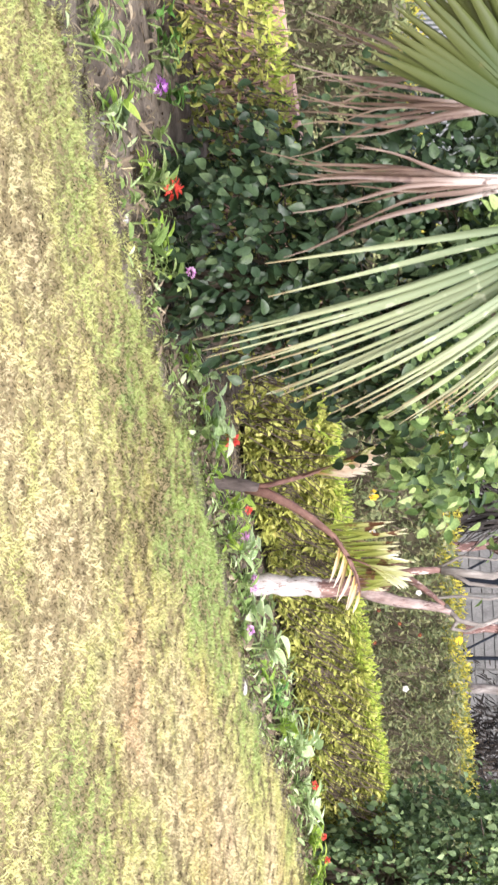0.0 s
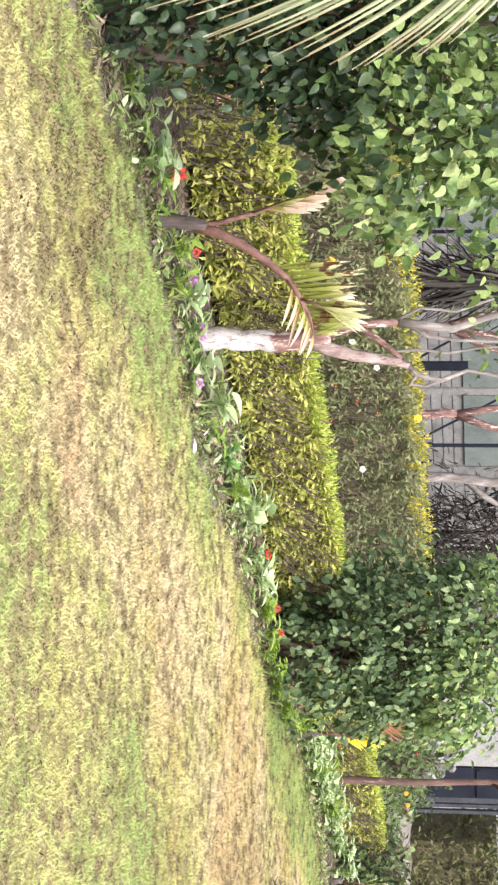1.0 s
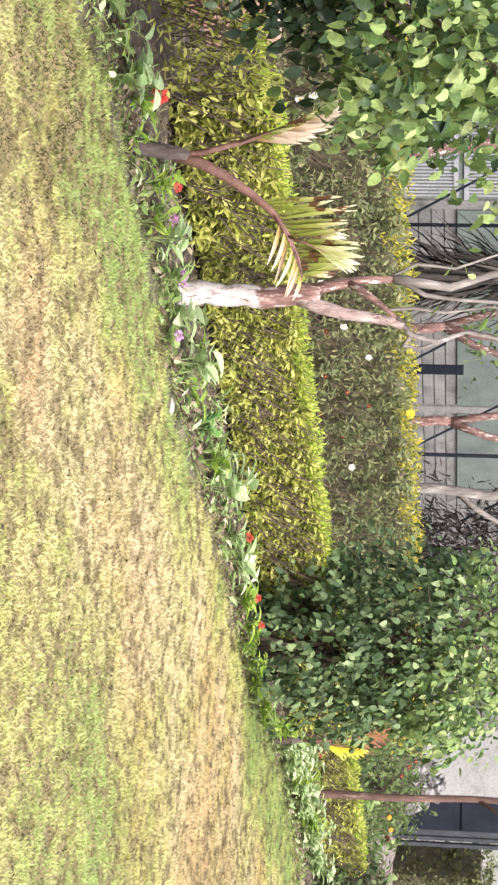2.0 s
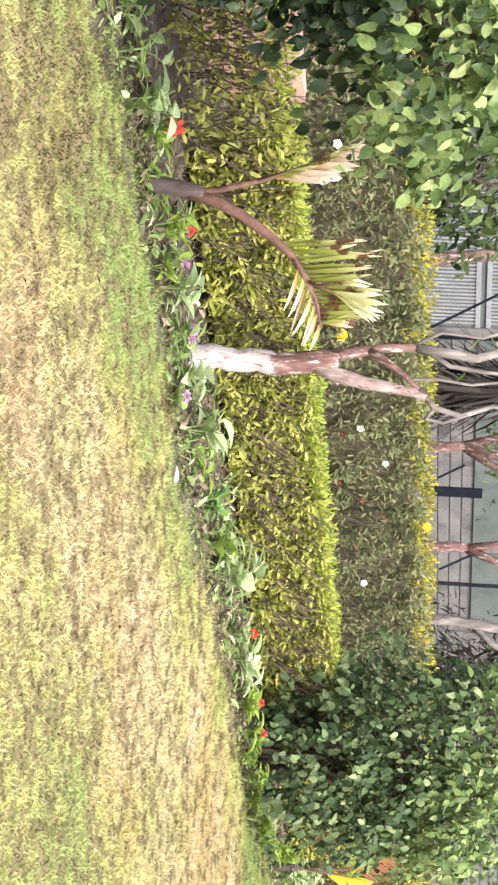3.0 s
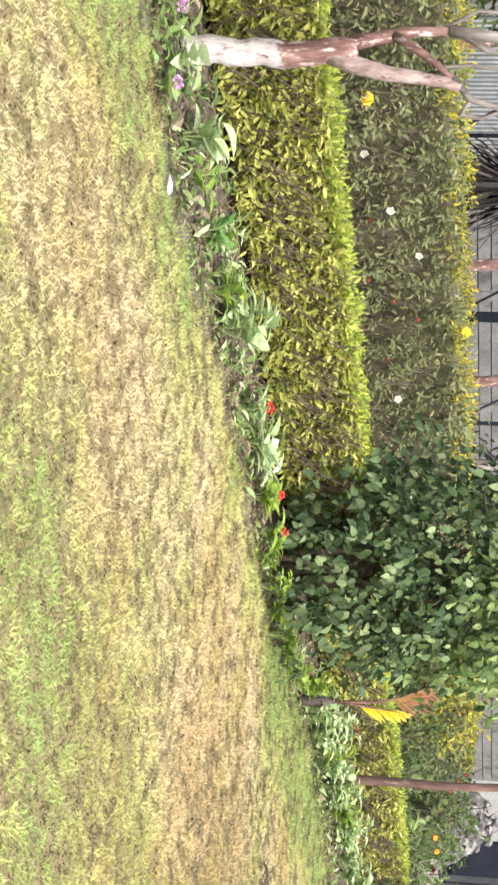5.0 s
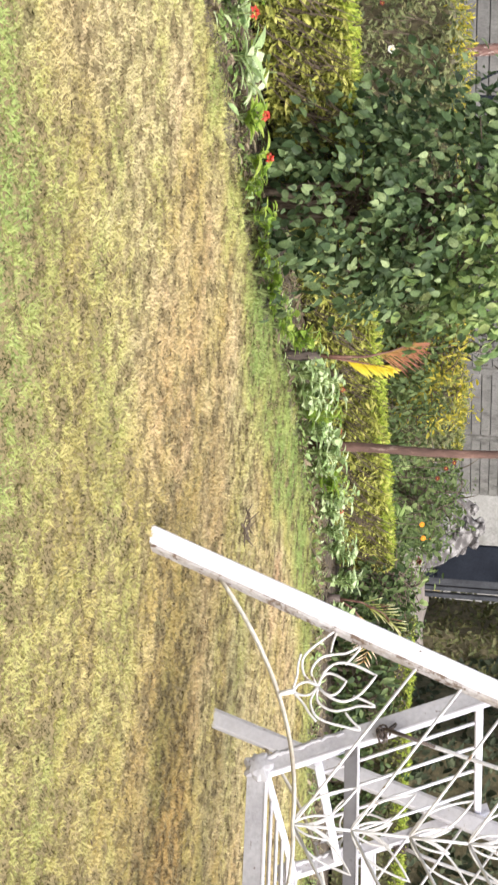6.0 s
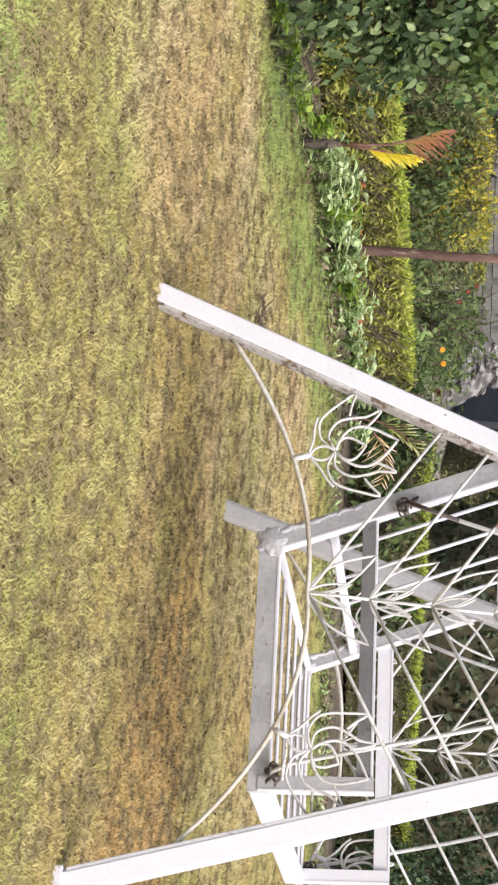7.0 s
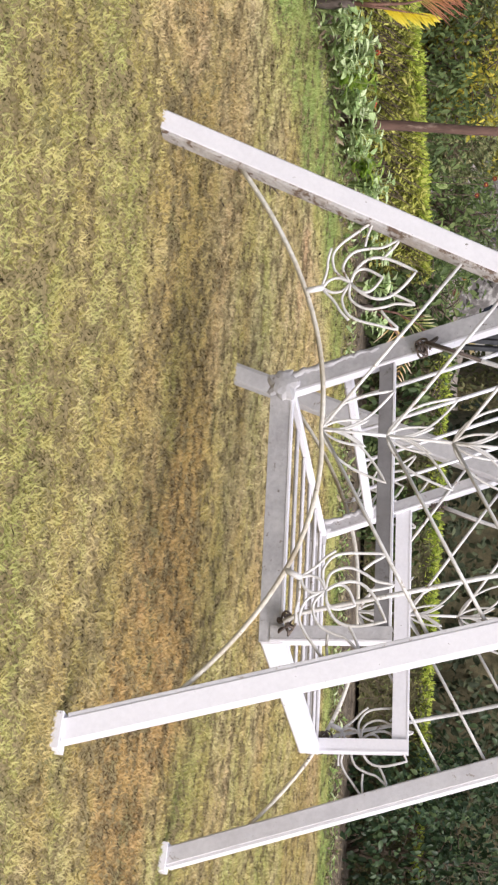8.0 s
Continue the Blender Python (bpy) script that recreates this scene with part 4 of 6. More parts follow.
# ---- white-limed tree ----
def limed_tree():
    th = thing("tree", "small tree with a white-limed trunk and forked reddish limbs", "tree", pose(1.25, 9.9, 0))
    sh = Shape()
    n = 14
    pts = [Vector((-0.02 + 0.02 * k / n + 0.006 * math.sin(k), 0, 0.42 * k / n)) for k in range(n + 1)]
    pts += [Vector((0, 0, 0.46)), Vector((-0.005, 0, 0.52)), Vector((-0.015, 0, 0.58)), Vector((-0.02, 0, 0.64)), Vector((-0.02, 0, 0.70))]
    sh.tube(pts, [0.066 - 0.012 * min(k / 6, 1) + 0.003 * math.sin(k * 2.1) for k in range(n + 1)] + [0.052, 0.052, 0.051, 0.050, 0.044], 14)
    trunk = part("trunk", sh.mesh("limed_trunk", M_LIME, True), th, "trunk painted with white lime below bare reddish bark")
    limbs = [([(-0.03, 0, 0.62), (-0.06, 0.0, 0.75), (-0.088, 0.01, 0.90), (-0.097, 0.02, 1.08)], 0.034, M_REDBARK),
             ([(-0.095, 0.02, 1.05), (-0.075, 0.02, 1.2), (-0.06, 0.02, 1.32), (-0.12, 0.03, 1.5), (-0.2, 0.05, 1.85), (-0.3, 0.1, 2.3)], 0.026, M_BRANCH),
             ([(-0.005, 0, 0.58), (0.042, -.005, 0.70), (0.072, -.01, 0.82), (0.086, -0.015, 0.93), (0.105, -0.02, 1.05), (0.125, -.02, 1.10)], 0.040, M_PALEBARK),
             ([(-0.075, 0, 0.84), (-0.01, -0.02, 0.94), (0.04, -0.03, 1.01), (0.10, -0.02, 1.08)], 0.022, M_REDBARK),
             ([(0.09, -0.02, 1.07), (0.17, -0.02, 1.14), (0.20, 0, 1.26), (0.15, 0.03, 1.4), (0.22, 0.06, 1.75), (0.3, 0.1, 2.2)], 0.016, M_BRANCH),
             ([(0.05, -0.03, 1.02), (0.04, -0.02, 1.14), (0.06, 0, 1.3), (0.03, 0.03, 1.5), (0.06, 0.05, 1.9)], 0.009, M_BRANCH),
             ([(0.17, -0.02, 1.14), (0.22, 0.02, 1.10), (0.235, 0.03, 1.18), (0.19, 0.03, 1.3)], 0.013, M_BRANCH),
             ([(-0.09, 0.02, 1.08), (-0.02, 0.03, 1.2), (0.0, 0.05, 1.36), (0.02, 0.08, 1.75)], 0.014, M_BRANCH),
             ([(-0.10, 0.02, 1.02), (-0.17, 0.0, 1.16), (-0.15, 0.0, 1.34), (-0.24, 0, 1.6)], 0.010, M_BRANCH)]
    for pts, r, m in limbs:
        sh = Shape()
        sh.tube(pts, [r * (1 - 0.55 * i / (len(pts) - 1)) for i in range(len(pts))], 9)
        part("limb", sh.mesh("limb", m, True), th)
    r = np.random.default_rng(11)
    n = 420
    p = np.stack([r.normal(0, 0.38, n), r.normal(0.1, 0.3, n), r.normal(2.15, 0.28, n)], -1)
    v, t = leaf_cloud(p, r.normal(0, 1, (n, 3)), r.normal(0, .6, (n, 3)) + (0, 0, 1), r.uniform(.05, .1, n), r.uniform(.02, .035, n))
    part("crown", mesh_np("tree_crown", v, t, M_BEDLEAF), th)


limed_tree()

# ---- small feather palm ----
def blade_mesh(p, out, nor, l, width, material, droop):
    """One folded palm leaflet, drooping and pointed."""
    out = Vector(out).normalized()
    nor = (nor - out * nor.dot(out)).normalized()
    side = out.cross(nor)
    vs, fs, al, K = [], [], [], 6
    for m in range(K + 1):
        u = m / K
        w = width * 0.5 * ((0.35 + 0.65 * min(u / .4, 1)) if u < .4 else (1 - ((u - .4) / .6) ** 1.8)) + 0.0008
        c = p + out * l * u + Vector((0, 0, -1)) * droop * l * u * u
        vs += [c - side * w + nor * w * .5, c - nor * w * .2, c + side * w + nor * w * .5]
        al += [u] * 3
    for m in range(K):
        q = 3 * m
        fs += [(q, q + 1, q + 4), (q, q + 4, q + 3), (q + 1, q + 2, q + 5), (q + 1, q + 5, q + 4)]
    return mesh_np("leaflet", np.array([tuple(v) for v in vs]), fs, material, along=al)


def frond(parent, pts, r0, n, length, width, material, hang, spread=0.9, split_from=0.15, label="", forward=0.55):
    """One pinnate frond: a tapering stalk with a leaflet on each side at even steps."""
    pts = [Vector(p) for p in pts]
    sh = Shape()
    sh.tube(pts, [r0 * (1 - 0.88 * (i / (len(pts) - 1)) ** 1.3) for i in range(len(pts))], 8)
    fr = part("frond", sh.mesh("frond_stalk", M_RACHIS, True), parent, label)
    cum = [0.0]
    for a, b in zip(pts, pts[1:]):
        cum.append(cum[-1] + (b - a).length)
    rd = random.Random(n)
    for i in range(n):
        k = split_from + (1 - split_from) * (i + .5) / n
        d = k * cum[-1]
        j = max(m for m in range(len(pts) - 1) if cum[m] <= d)
        p = pts[j].lerp(pts[j + 1], (d - cum[j]) / (cum[j + 1] - cum[j]))
        along = (pts[j + 1] - pts[j]).normalized()
        for s in hang:
            out = (Vector(s) * spread + along * forward + Vector((rd.gauss(0, .07), rd.gauss(0, .07), rd.gauss(0, .07)))).normalized()
            l = length * (0.45 + 0.55 * math.sin(math.pi * min(1, 0.18 + k * 0.8))) * rd.uniform(.85, 1.1)
            part("leaflet", blade_mesh(p, out, Vector((0.1 + rd.gauss(0, .3), -1, 0.25 + rd.gauss(0, .3))), l, width, material, rd.uniform(0.05, 0.3)), fr)
    return fr


def feather_palm():
    th = thing("palm", "young feather palm with yellowing fronds in the border", "palm", pose(0.58, 8.67, 0))
    sh = Shape()
    sh.tube([(0, 0, -0.02), (0.01, 0, 0.06), (0.025, 0, 0.14), (0.035, 0, 0.20), (0.05, 0, 0.26)], [0.040, 0.036, 0.032, 0.033, 0.027], 10)
    part("stem", sh.mesh("palm_stem", M_PALMSTEM, True), th, "ringed grey-brown stem")
    frond(th, [(0.045, 0, 0.20), (0.072, 0, 0.305), (0.125, 0, 0.411), (0.194, 0, 0.515), (0.270, 0, 0.609), (0.370, 0.005, 0.679), (0.464, 0.01, 0.72), (0.54, 0.01, 0.735)], 0.026, 18, 0.44, 0.0195, M_FROND, [(-0.18, -0.10, 1.0)], split_from=0.50, forward=0.12, label="arching green-yellow frond with brown blotches")
    frond(th, [(0.15, 0.012, 0.45), (0.194, 0.012, 0.515), (0.270, 0.012, 0.605), (0.370, 0.015, 0.675), (0.464, 0.02, 0.716), (0.53, 0.02, 0.73)], 0.006, 14, 0.38, 0.0185, M_FROND_OLD, [(0.02, 0.40, 0.95)], split_from=0.40, forward=0.10, label="rear row of leaflets along the frond")
    frond(th, [(0.37, -0.01, 0.68), (0.40, -0.02, 0.76), (0.43, -0.03, 0.83), (0.45, -0.03, 0.87)], 0.006, 6, 0.24, 0.019, M_FROND_TIP, [(-0.05, -0.2, 1.0), (0.45, -0.1, 0.9)], split_from=0.45, forward=0.35, label="pale fanned tip of the frond")
    frond(th, [(0.28, -0.01, 0.615), (0.370, -0.01, 0.672), (0.464, 0, 0.712), (0.55, 0.01, 0.735)], 0.005, 7, 0.19, 0.018, M_FROND_DRY, [(0.75, -0.2, -0.30)], split_from=0.1, forward=0.35, label="pale drooping leaflets under the frond")
    frond(th, [(0.045, 0, 0.20), (0.03, 0, 0.317), (-0.01, 0, 0.468), (-0.057, 0, 0.61), (-0.098, 0, 0.70), (-0.15, 0, 0.79)], 0.015, 13, 0.27, 0.026, M_FROND_PALE, [(0.34, -0.1, 1.0), (0.05, 0.1, 1.0)], spread=0.75, split_from=0.50, forward=0.50, label="dried tan frond")
    frond(th, [(-0.01, -0.01, 0.468), (-0.057, -0.01, 0.61), (-0.098, -0.01, 0.70), (-0.14, -0.01, 0.78)], 0.005, 8, 0.13, 0.016, M_FROND, [(-0.10, -0.2, 0.9), (0.25, -0.2, 0.9)], spread=0.6, split_from=0.2, forward=0.8, label="olive leaflets at the heart of the dried frond")


feather_palm()


def young_palm(x, y, label, seed, h=0.75):
    rd = random.Random(seed)
    th = thing("palm", label, "palm", pose(x, y, 0))
    sh = Shape()
    sh.tube([(0, 0, -0.02), (0.01, 0, 0.12), (0.0, 0, 0.24)], [0.035, 0.03, 0.02], 9)
    part("stem", sh.mesh("palm_stem", M_PALMSTEM, True), th)
    frond(th, [(0, 0, .2), (0.0, 0, .38), (-0.01, 0, .52), (-0.05, 0, .66), (-0.11, 0, .80)], 0.012, 20, 0.28, 0.0065, M_FROND_RED, [(0.9, -0.1, 0.7), (0.25, 0.1, 1.0)], spread=0.75, split_from=0.62, label="dry reddish feathery frond")
    frond(th, [(0, 0, .2), (0.02, 0, .40), (0.035, 0, .54), (0.05, 0, .66)], 0.01, 11, 0.17, 0.018, M_FROND_YELLOW, [(0.8, -0.1, 0.5), (0.25, 0.1, 1.0), (0.5, .3, .6)], spread=0.8, split_from=0.40, label="yellow frond")


young_palm(4.62, 14.1, "young palm with one yellow and one dry frond", 4)

# ---- slender trunk in the border ----
def slender_tree(x, y, label, h, r, lean, material, seed):
    rd = random.Random(seed)
    th = thing("tree", label, "tree", pose(x, y, 0))
    sh = Shape()
    n = 12
    sh.tube([(lean * k / n + 0.006 * math.sin(k * 1.3 + seed), 0.01 * math.cos(k), -0.02 + h * k / n) for k in range(n + 1)], [r * (1.25 if k == 0 else 1) * (1 - 0.45 * k / n) for k in range(n + 1)], 9)
    part("trunk", sh.mesh("slender_trunk", material, True), th)
    for _ in range(5):
        z = rd.uniform(0.55, 0.95) * h
        p = Vector((lean * z / h, 0, z)); a = rd.uniform(0, 6.28)
        d = Vector((math.cos(a), math.sin(a), rd.uniform(.4, 1.2))) * h * .16
        sh = Shape(); sh.tube([p, p + d * .5 + Vector((0, 0, .05)), p + d], [r * .4, r * .3, r * .15], 6)
        part("limb", sh.mesh("slender_limb", material, True), th)
    g = np.random.default_rng(seed)
    m = 700
    q = unit(g.normal(0, 1, (m, 3))) * np.cbrt(g.random((m, 1))) * np.array([.55, .55, .5]) * (1 + .3 * np.sin(g.random((m, 1)) * 9)) + np.array([lean, 0, h + .1])
    v, t = leaf_cloud(q, g.normal(0, 1, (m, 3)), g.normal(0, .6, (m, 3)) + (0, 0, 1), g.uniform(.06, .12, m), g.uniform(.025, .045, m))
    part("crown", mesh_np("slender_crown", v, t, M_BEDLEAF), th)


slender_tree(5.46, 15.5, "slender young tree with reddish-brown bark in the border", 2.6, 0.036, -0.03, M_BROWNBARK, 2)

# ---- fan palm at the near end of the bed ----
def fan_leaf(parent, hub, mid, sweep, n, length, width, material, stalk_from, droop, label="", seed=0, ragged=0.0):
    """A fan leaf hanging from its stalk: narrow pleated leaflets swept about mid degrees from straight down."""
    rd = random.Random(seed)
    hub, st = Vector(hub), Vector(stalk_from)
    sh = Shape()
    sh.tube([st, st.lerp(hub, .35) + Vector((0, 0, .16)), st.lerp(hub, .75) + Vector((0, 0, .13)), hub], [0.018, 0.014, 0.011, 0.009], 7)
    fan = part("fan_leaf", sh.mesh("fan_stalk", M_RACHIS, True), parent, label)
    for i in range(n):
        k = (i + .5) / n
        a = radians(mid + sweep * (k - .5)) + rd.gauss(0, .012 + ragged)
        fore = rd.gauss(0, .04 + ragged) - 0.10 * math.sin(k * 3)
        d = Vector((math.sin(a), fore, -math.cos(a))).normalized()
        nr = Vector((0.55 * math.cos(a), -1, 0.55 * math.sin(a))).normalized() if i % 2 else Vector((-0.25 * math.cos(a), -1, -0.25 * math.sin(a))).normalized()
        side = nr.cross(d).normalized()
        l = length(k) * rd.uniform(.94, 1.04)
        vs, fs, al, K = [], [], [], 11
        bend, ph = rd.gauss(0, ragged * 1.5), rd.uniform(0, 6)
        for m in range(K + 1):
            u = m / K
            w = width * 0.5 * ((0.25 + 0.75 * u / .38) if u < .38 else (1 - 0.97 * ((u - .38) / .62) ** 1.15)) + 0.0008
            p = hub + d * l * u + Vector((0, 0, -1)) * droop * l * max(0, u - .35) ** 2 + side * (bend * u * u + ragged * 0.28 * math.sin(ph + 8 * u) * u) + nr * ragged * 0.3 * math.sin(2 * ph + 11 * u) * u
            al += [u] * 3
            vs += [p - side * w - nr * w * .5, p + nr * w * .4, p + side * w - nr * w * .5]
        for m in range(K):
            q = 3 * m
            fs += [(q, q + 1, q + 4), (q, q + 4, q + 3), (q + 1, q + 2, q + 5), (q + 1, q + 5, q + 4)]
        part("leaflet", mesh_np("fan_leaflet", np.array([tuple(p) for p in vs]), fs, material, along=al), fan)
    return fan


def fan_palm():
    o = Vector((-2.0, 4.7, 0))
    th = thing("fan_palm", "fan palm with green and dried hanging leaves", "palm", Matrix.Translation(o))
    sh = Shape()
    sh.tube([(0, 0, -.05), (0.02, 0, .5), (0, 0, 1.0), (0.02, 0, 1.5)], [.13, .12, .11, .09], 12)
    part("trunk", sh.mesh("fan_trunk", M_PALMSTEM, True), th, "fibrous grey-brown trunk")
    crown = (0.02, 0, 1.5)
    fall = lambda k: 0.85 - 0.35 * k
    fan_leaf(th, Vector((-0.33, 4.60, 1.73)) - o, 44, 52, 33, fall, 0.0185, M_FAN, crown, 0.62, "large pale green fan leaf, tips browned", 1)
    fan_leaf(th, Vector((-0.33, 4.60, 1.73)) + Vector((0, -.03, 0)) - o, 11, 10, 2, lambda k: 0.80, 0.019, M_FAN, crown, 0.05, "two split leaflets with brown tips", 5)
    fan_leaf(th, Vector((-0.52, 4.50, 1.60)) - o, -50, 54, 28, lambda k: 0.48, 0.050, M_FAN_GREEN, crown, 0.03, "fresh green fan leaf", 2)
    fan_leaf(th, Vector((-0.43, 4.77, 1.58)) - o, 1, 8, 17, lambda k: 0.58 + 0.11 * math.sin(k * 21), 0.0145, M_FAN_DRY, crown, 0.0, "dry papery fan leaf hanging down", 3, ragged=0.040)
    fan_leaf(th, Vector((-0.61, 4.75, 1.58)) - o, 2, 8, 11, lambda k: 0.58 + 0.08 * math.sin(k * 17), 0.011, M_FAN_DRY, crown, 0.0, "dry shrivelled fan leaf hanging down", 4, ragged=0.055)
    fan_leaf(th, Vector((-0.70, 4.73, 1.43)) - o, -6, 34, 6, lambda k: 0.42 + 0.05 * math.sin(k * 17), 0.010, M_FAN_DRY, crown, 0.0, "thin dry leaflets hanging down", 6, ragged=0.05)


fan_palm()

# ---- swing ----
SWING = Matrix.Translation((6.413, 10.454, 0)) @ pose(0, 0, 0, 0, 0, -39.2) @ pose(0, 0, 0, 0, -0.8, 0)
TOP = 2.1


def leg_at(sa, sb, z):
    return Vector((sa * (1.142 - 0.3585 * z), sb * (1.097 - 0.103 * z), z))


def rod(parent, name, pts, r):
    sh = Shape(); sh.tube(pts, r, 7, True)
    return part(name, sh.mesh(name, M_ROD, True), parent)


def spline(points, k=4):
    """Smooth curve through the points, k steps between neighbours."""
    p = [Vector(points[0])] + [Vector(q) for q in points] + [Vector(points[-1])]
    out = []
    for i in range(1, len(p) - 2):
        for j in range(k):
            t = j / k
            out.append(0.5 * ((2 * p[i]) + (p[i + 1] - p[i - 1]) * t + (2 * p[i - 1] - 5 * p[i] + 4 * p[i + 1] - p[i + 2]) * t * t + (3 * p[i] - p[i - 1] - 3 * p[i + 1] + p[i + 2]) * t ** 3))
    return out + [p[-1]]


def petal(holder, base, ang, length, width, r, bend=0.0, n=12, plane=None):
    """A closed leaf-shaped loop of rod in the frame's plane."""
    u = Vector((math.sin(ang), math.cos(ang)))
    w = Vector((u.y, -u.x))
    loop = []
    for k in range(n + 1):
        t = k / n
        loop.append(Vector(base) + u * length * t + w * (width * .5 * math.sin(math.pi * t ** .8) + bend * t * t))
    for k in range(n - 1, -1, -1):
        t = k / n
        loop.append(Vector(base) + u * length * t + w * (-width * .5 * math.sin(math.pi * t ** .8) + bend * t * t))
    rod(holder, "petal", [plane(p) for p in loop], r)


def swing_frame():
    th = thing("garden_swing", "white-painted metal swing frame with lotus scrollwork on the lawn", "swing", SWING)
    for sb in (-1, 1):
        for sa in (-1, 1):
            sh = Shape()
            sh.bar(leg_at(sa, sb, 0.0), leg_at(sa, sb, TOP), 0.080, 0.06, (1, 0, 0))
            leg = part("leg", sh.mesh("swing_leg", M_WHITE if sb < 0 else M_GREYLIGHT), th, "" if sb < 0 else "grey-white far leg")
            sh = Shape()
            # edge strips carry light and side shade in their tone; one also flakes
            hand, coat, tale = {(-1, -1): (1, M_FLAKED, "shaded, rusty and flaking edge of the leg"), (1, -1): (-1, M_GREYLIGHT, "pale shaded edge of the leg"), (-1, 1): (-1, M_GREYPAINT, "shaded grey edge of the leg"), (1, 1): (1, M_WHITE, "white lit edge of the leg")}[(sa, sb)]
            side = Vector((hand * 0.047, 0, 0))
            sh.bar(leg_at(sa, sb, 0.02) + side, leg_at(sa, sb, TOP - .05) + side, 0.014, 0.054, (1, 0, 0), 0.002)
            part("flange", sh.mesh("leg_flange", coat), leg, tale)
            sh = Shape()
            f = leg_at(sa, sb, 0)
            sh.bar(f + Vector((0, 0, -0.025)), f + Vector((0, 0, 0.010)), 0.125, 0.09, (1, 0, 0), 0.003)
            part("foot_plate", sh.mesh("foot_plate", M_WHITE), leg)
        pl = lambda p, sb=sb: Vector((p[0], sb * (1.097 - 0.103 * p[1]), p[1]))
        sh = Shape()
        sh.bar(leg_at(-1, sb, TOP) + Vector((-.08, 0, 0)), leg_at(1, sb, TOP) + Vector((.08, 0, 0)), 0.08, 0.06, (0, 1, 0))
        part("head_bar", sh.mesh("head_bar", M_WHITE), th)
        sh = Shape()
        arch = lambda a: 0.712 - 0.41 * a * a + 0.14 * max(a, 0) * (1.15 - a)
        sh.tube([pl((a, arch(a))) for a in np.linspace(-0.995, 0.995, 33)], 0.0088, 8)
        part("arch_rod", sh.mesh("arch_rod", M_ARCH, True), th, "arched rod between the legs")
        for k in range(6):
            z0 = 0.712 + 0.223 * k
            for sa in (-1, 1):
                a1 = (1.142 - 0.3585 * z0) / (1 + 0.3585 * 0.615) - 0.01
                z1 = z0 + 0.615 * a1
                if z1 > TOP:
                    a1, z1 = (TOP - z0) / 0.615, TOP
                sh = Shape()
                sh.tube([pl((0, z0)), pl((sa * a1, z1))], 0.0064, 8)
                part("lattice_rod", sh.mesh("lattice_rod", M_ROD, True), th)
            if k < 5:
                fan = rod(th, "fan_ornament", [pl((0, z0)), pl((0, z0 + 0.223))], 0.006)
                tagged(fan, "fan of leaf-shaped rod loops")
                for deg, l, w in ((-36, .29, .085), (36, .29, .085), (-17, .16, .035), (17, .16, .035)):
                    petal(fan, (0, z0), radians(deg), l, w, 0.0046, plane=pl)
        for sa in (-1, 1):
            b0 = Vector((sa * 0.515, arch(sa * 0.515)))
            tilt = -0.31 if sa < 0 else 0.38
            big = 1.09 if sa < 0 else 1.02
            lo = lambda p, b0=b0, tilt=tilt, pl=pl, big=big: pl((b0.x + big * (p[0] * math.cos(tilt) + p[1] * math.sin(tilt)), b0.y + big * (p[1] * math.cos(tilt) - p[0] * math.sin(tilt))))
            lotus = tagged(rod(th, "lotus_ornament", [lo((0, 0)), lo((0, 0.058))], 0.011), "lotus flower of bent white rod")
            c = Vector((0, 0.146))
            petal(lotus, c, 0, 0.105, 0.085, 0.0052, plane=lo)
            petal(lotus, c, 0, 0.216, 0.150, 0.0056, plane=lo)
            for s in (-1, 1):
                def curve(points, s=s, lo=lo, lotus=lotus, k=1.0 + 0.05 * sa):
                    rod(lotus, "petal", [lo((s * x * (k if s > 0 else 1), y)) for x, y in spline(points)], 0.0050)
                # side petal, outer petal, calyx leaf and the eye above the stem
                curve([(0, .146), (.050, .132), (.085, .150), (.108, .185), (.110, .235), (.106, .275), (.121, .330), (.092, .302), (.063, .262)])
                curve([(0, .146), (.045, .110), (.085, .106), (.120, .118), (.148, .152), (.168, .190), (.200, .258), (.158, .236), (.121, .220)])
                curve([(.010, .056), (.055, .080), (.100, .094), (.135, .112)])
                curve([(0, .055), (.022, .080), (.024, .115), (0, .146)])
    sh = Shape()
    sh.bar((0, -0.96, TOP + .06), (0, 0.96, TOP + .06), 0.08, 0.08, (1, 0, 0))
    part("top_beam", sh.mesh("top_beam", M_WHITE), th)


swing_frame()
B0, B1 = -0.526, 0.99     # ends of the bench along the beam
BENCH = SWING @ Matrix.Translation((-0.351, 0, 0.488)) @ pose(0, 0, 0, 0, 0, -1.2) @ pose(0, 0, 0, 0.3, -4.3, 0)


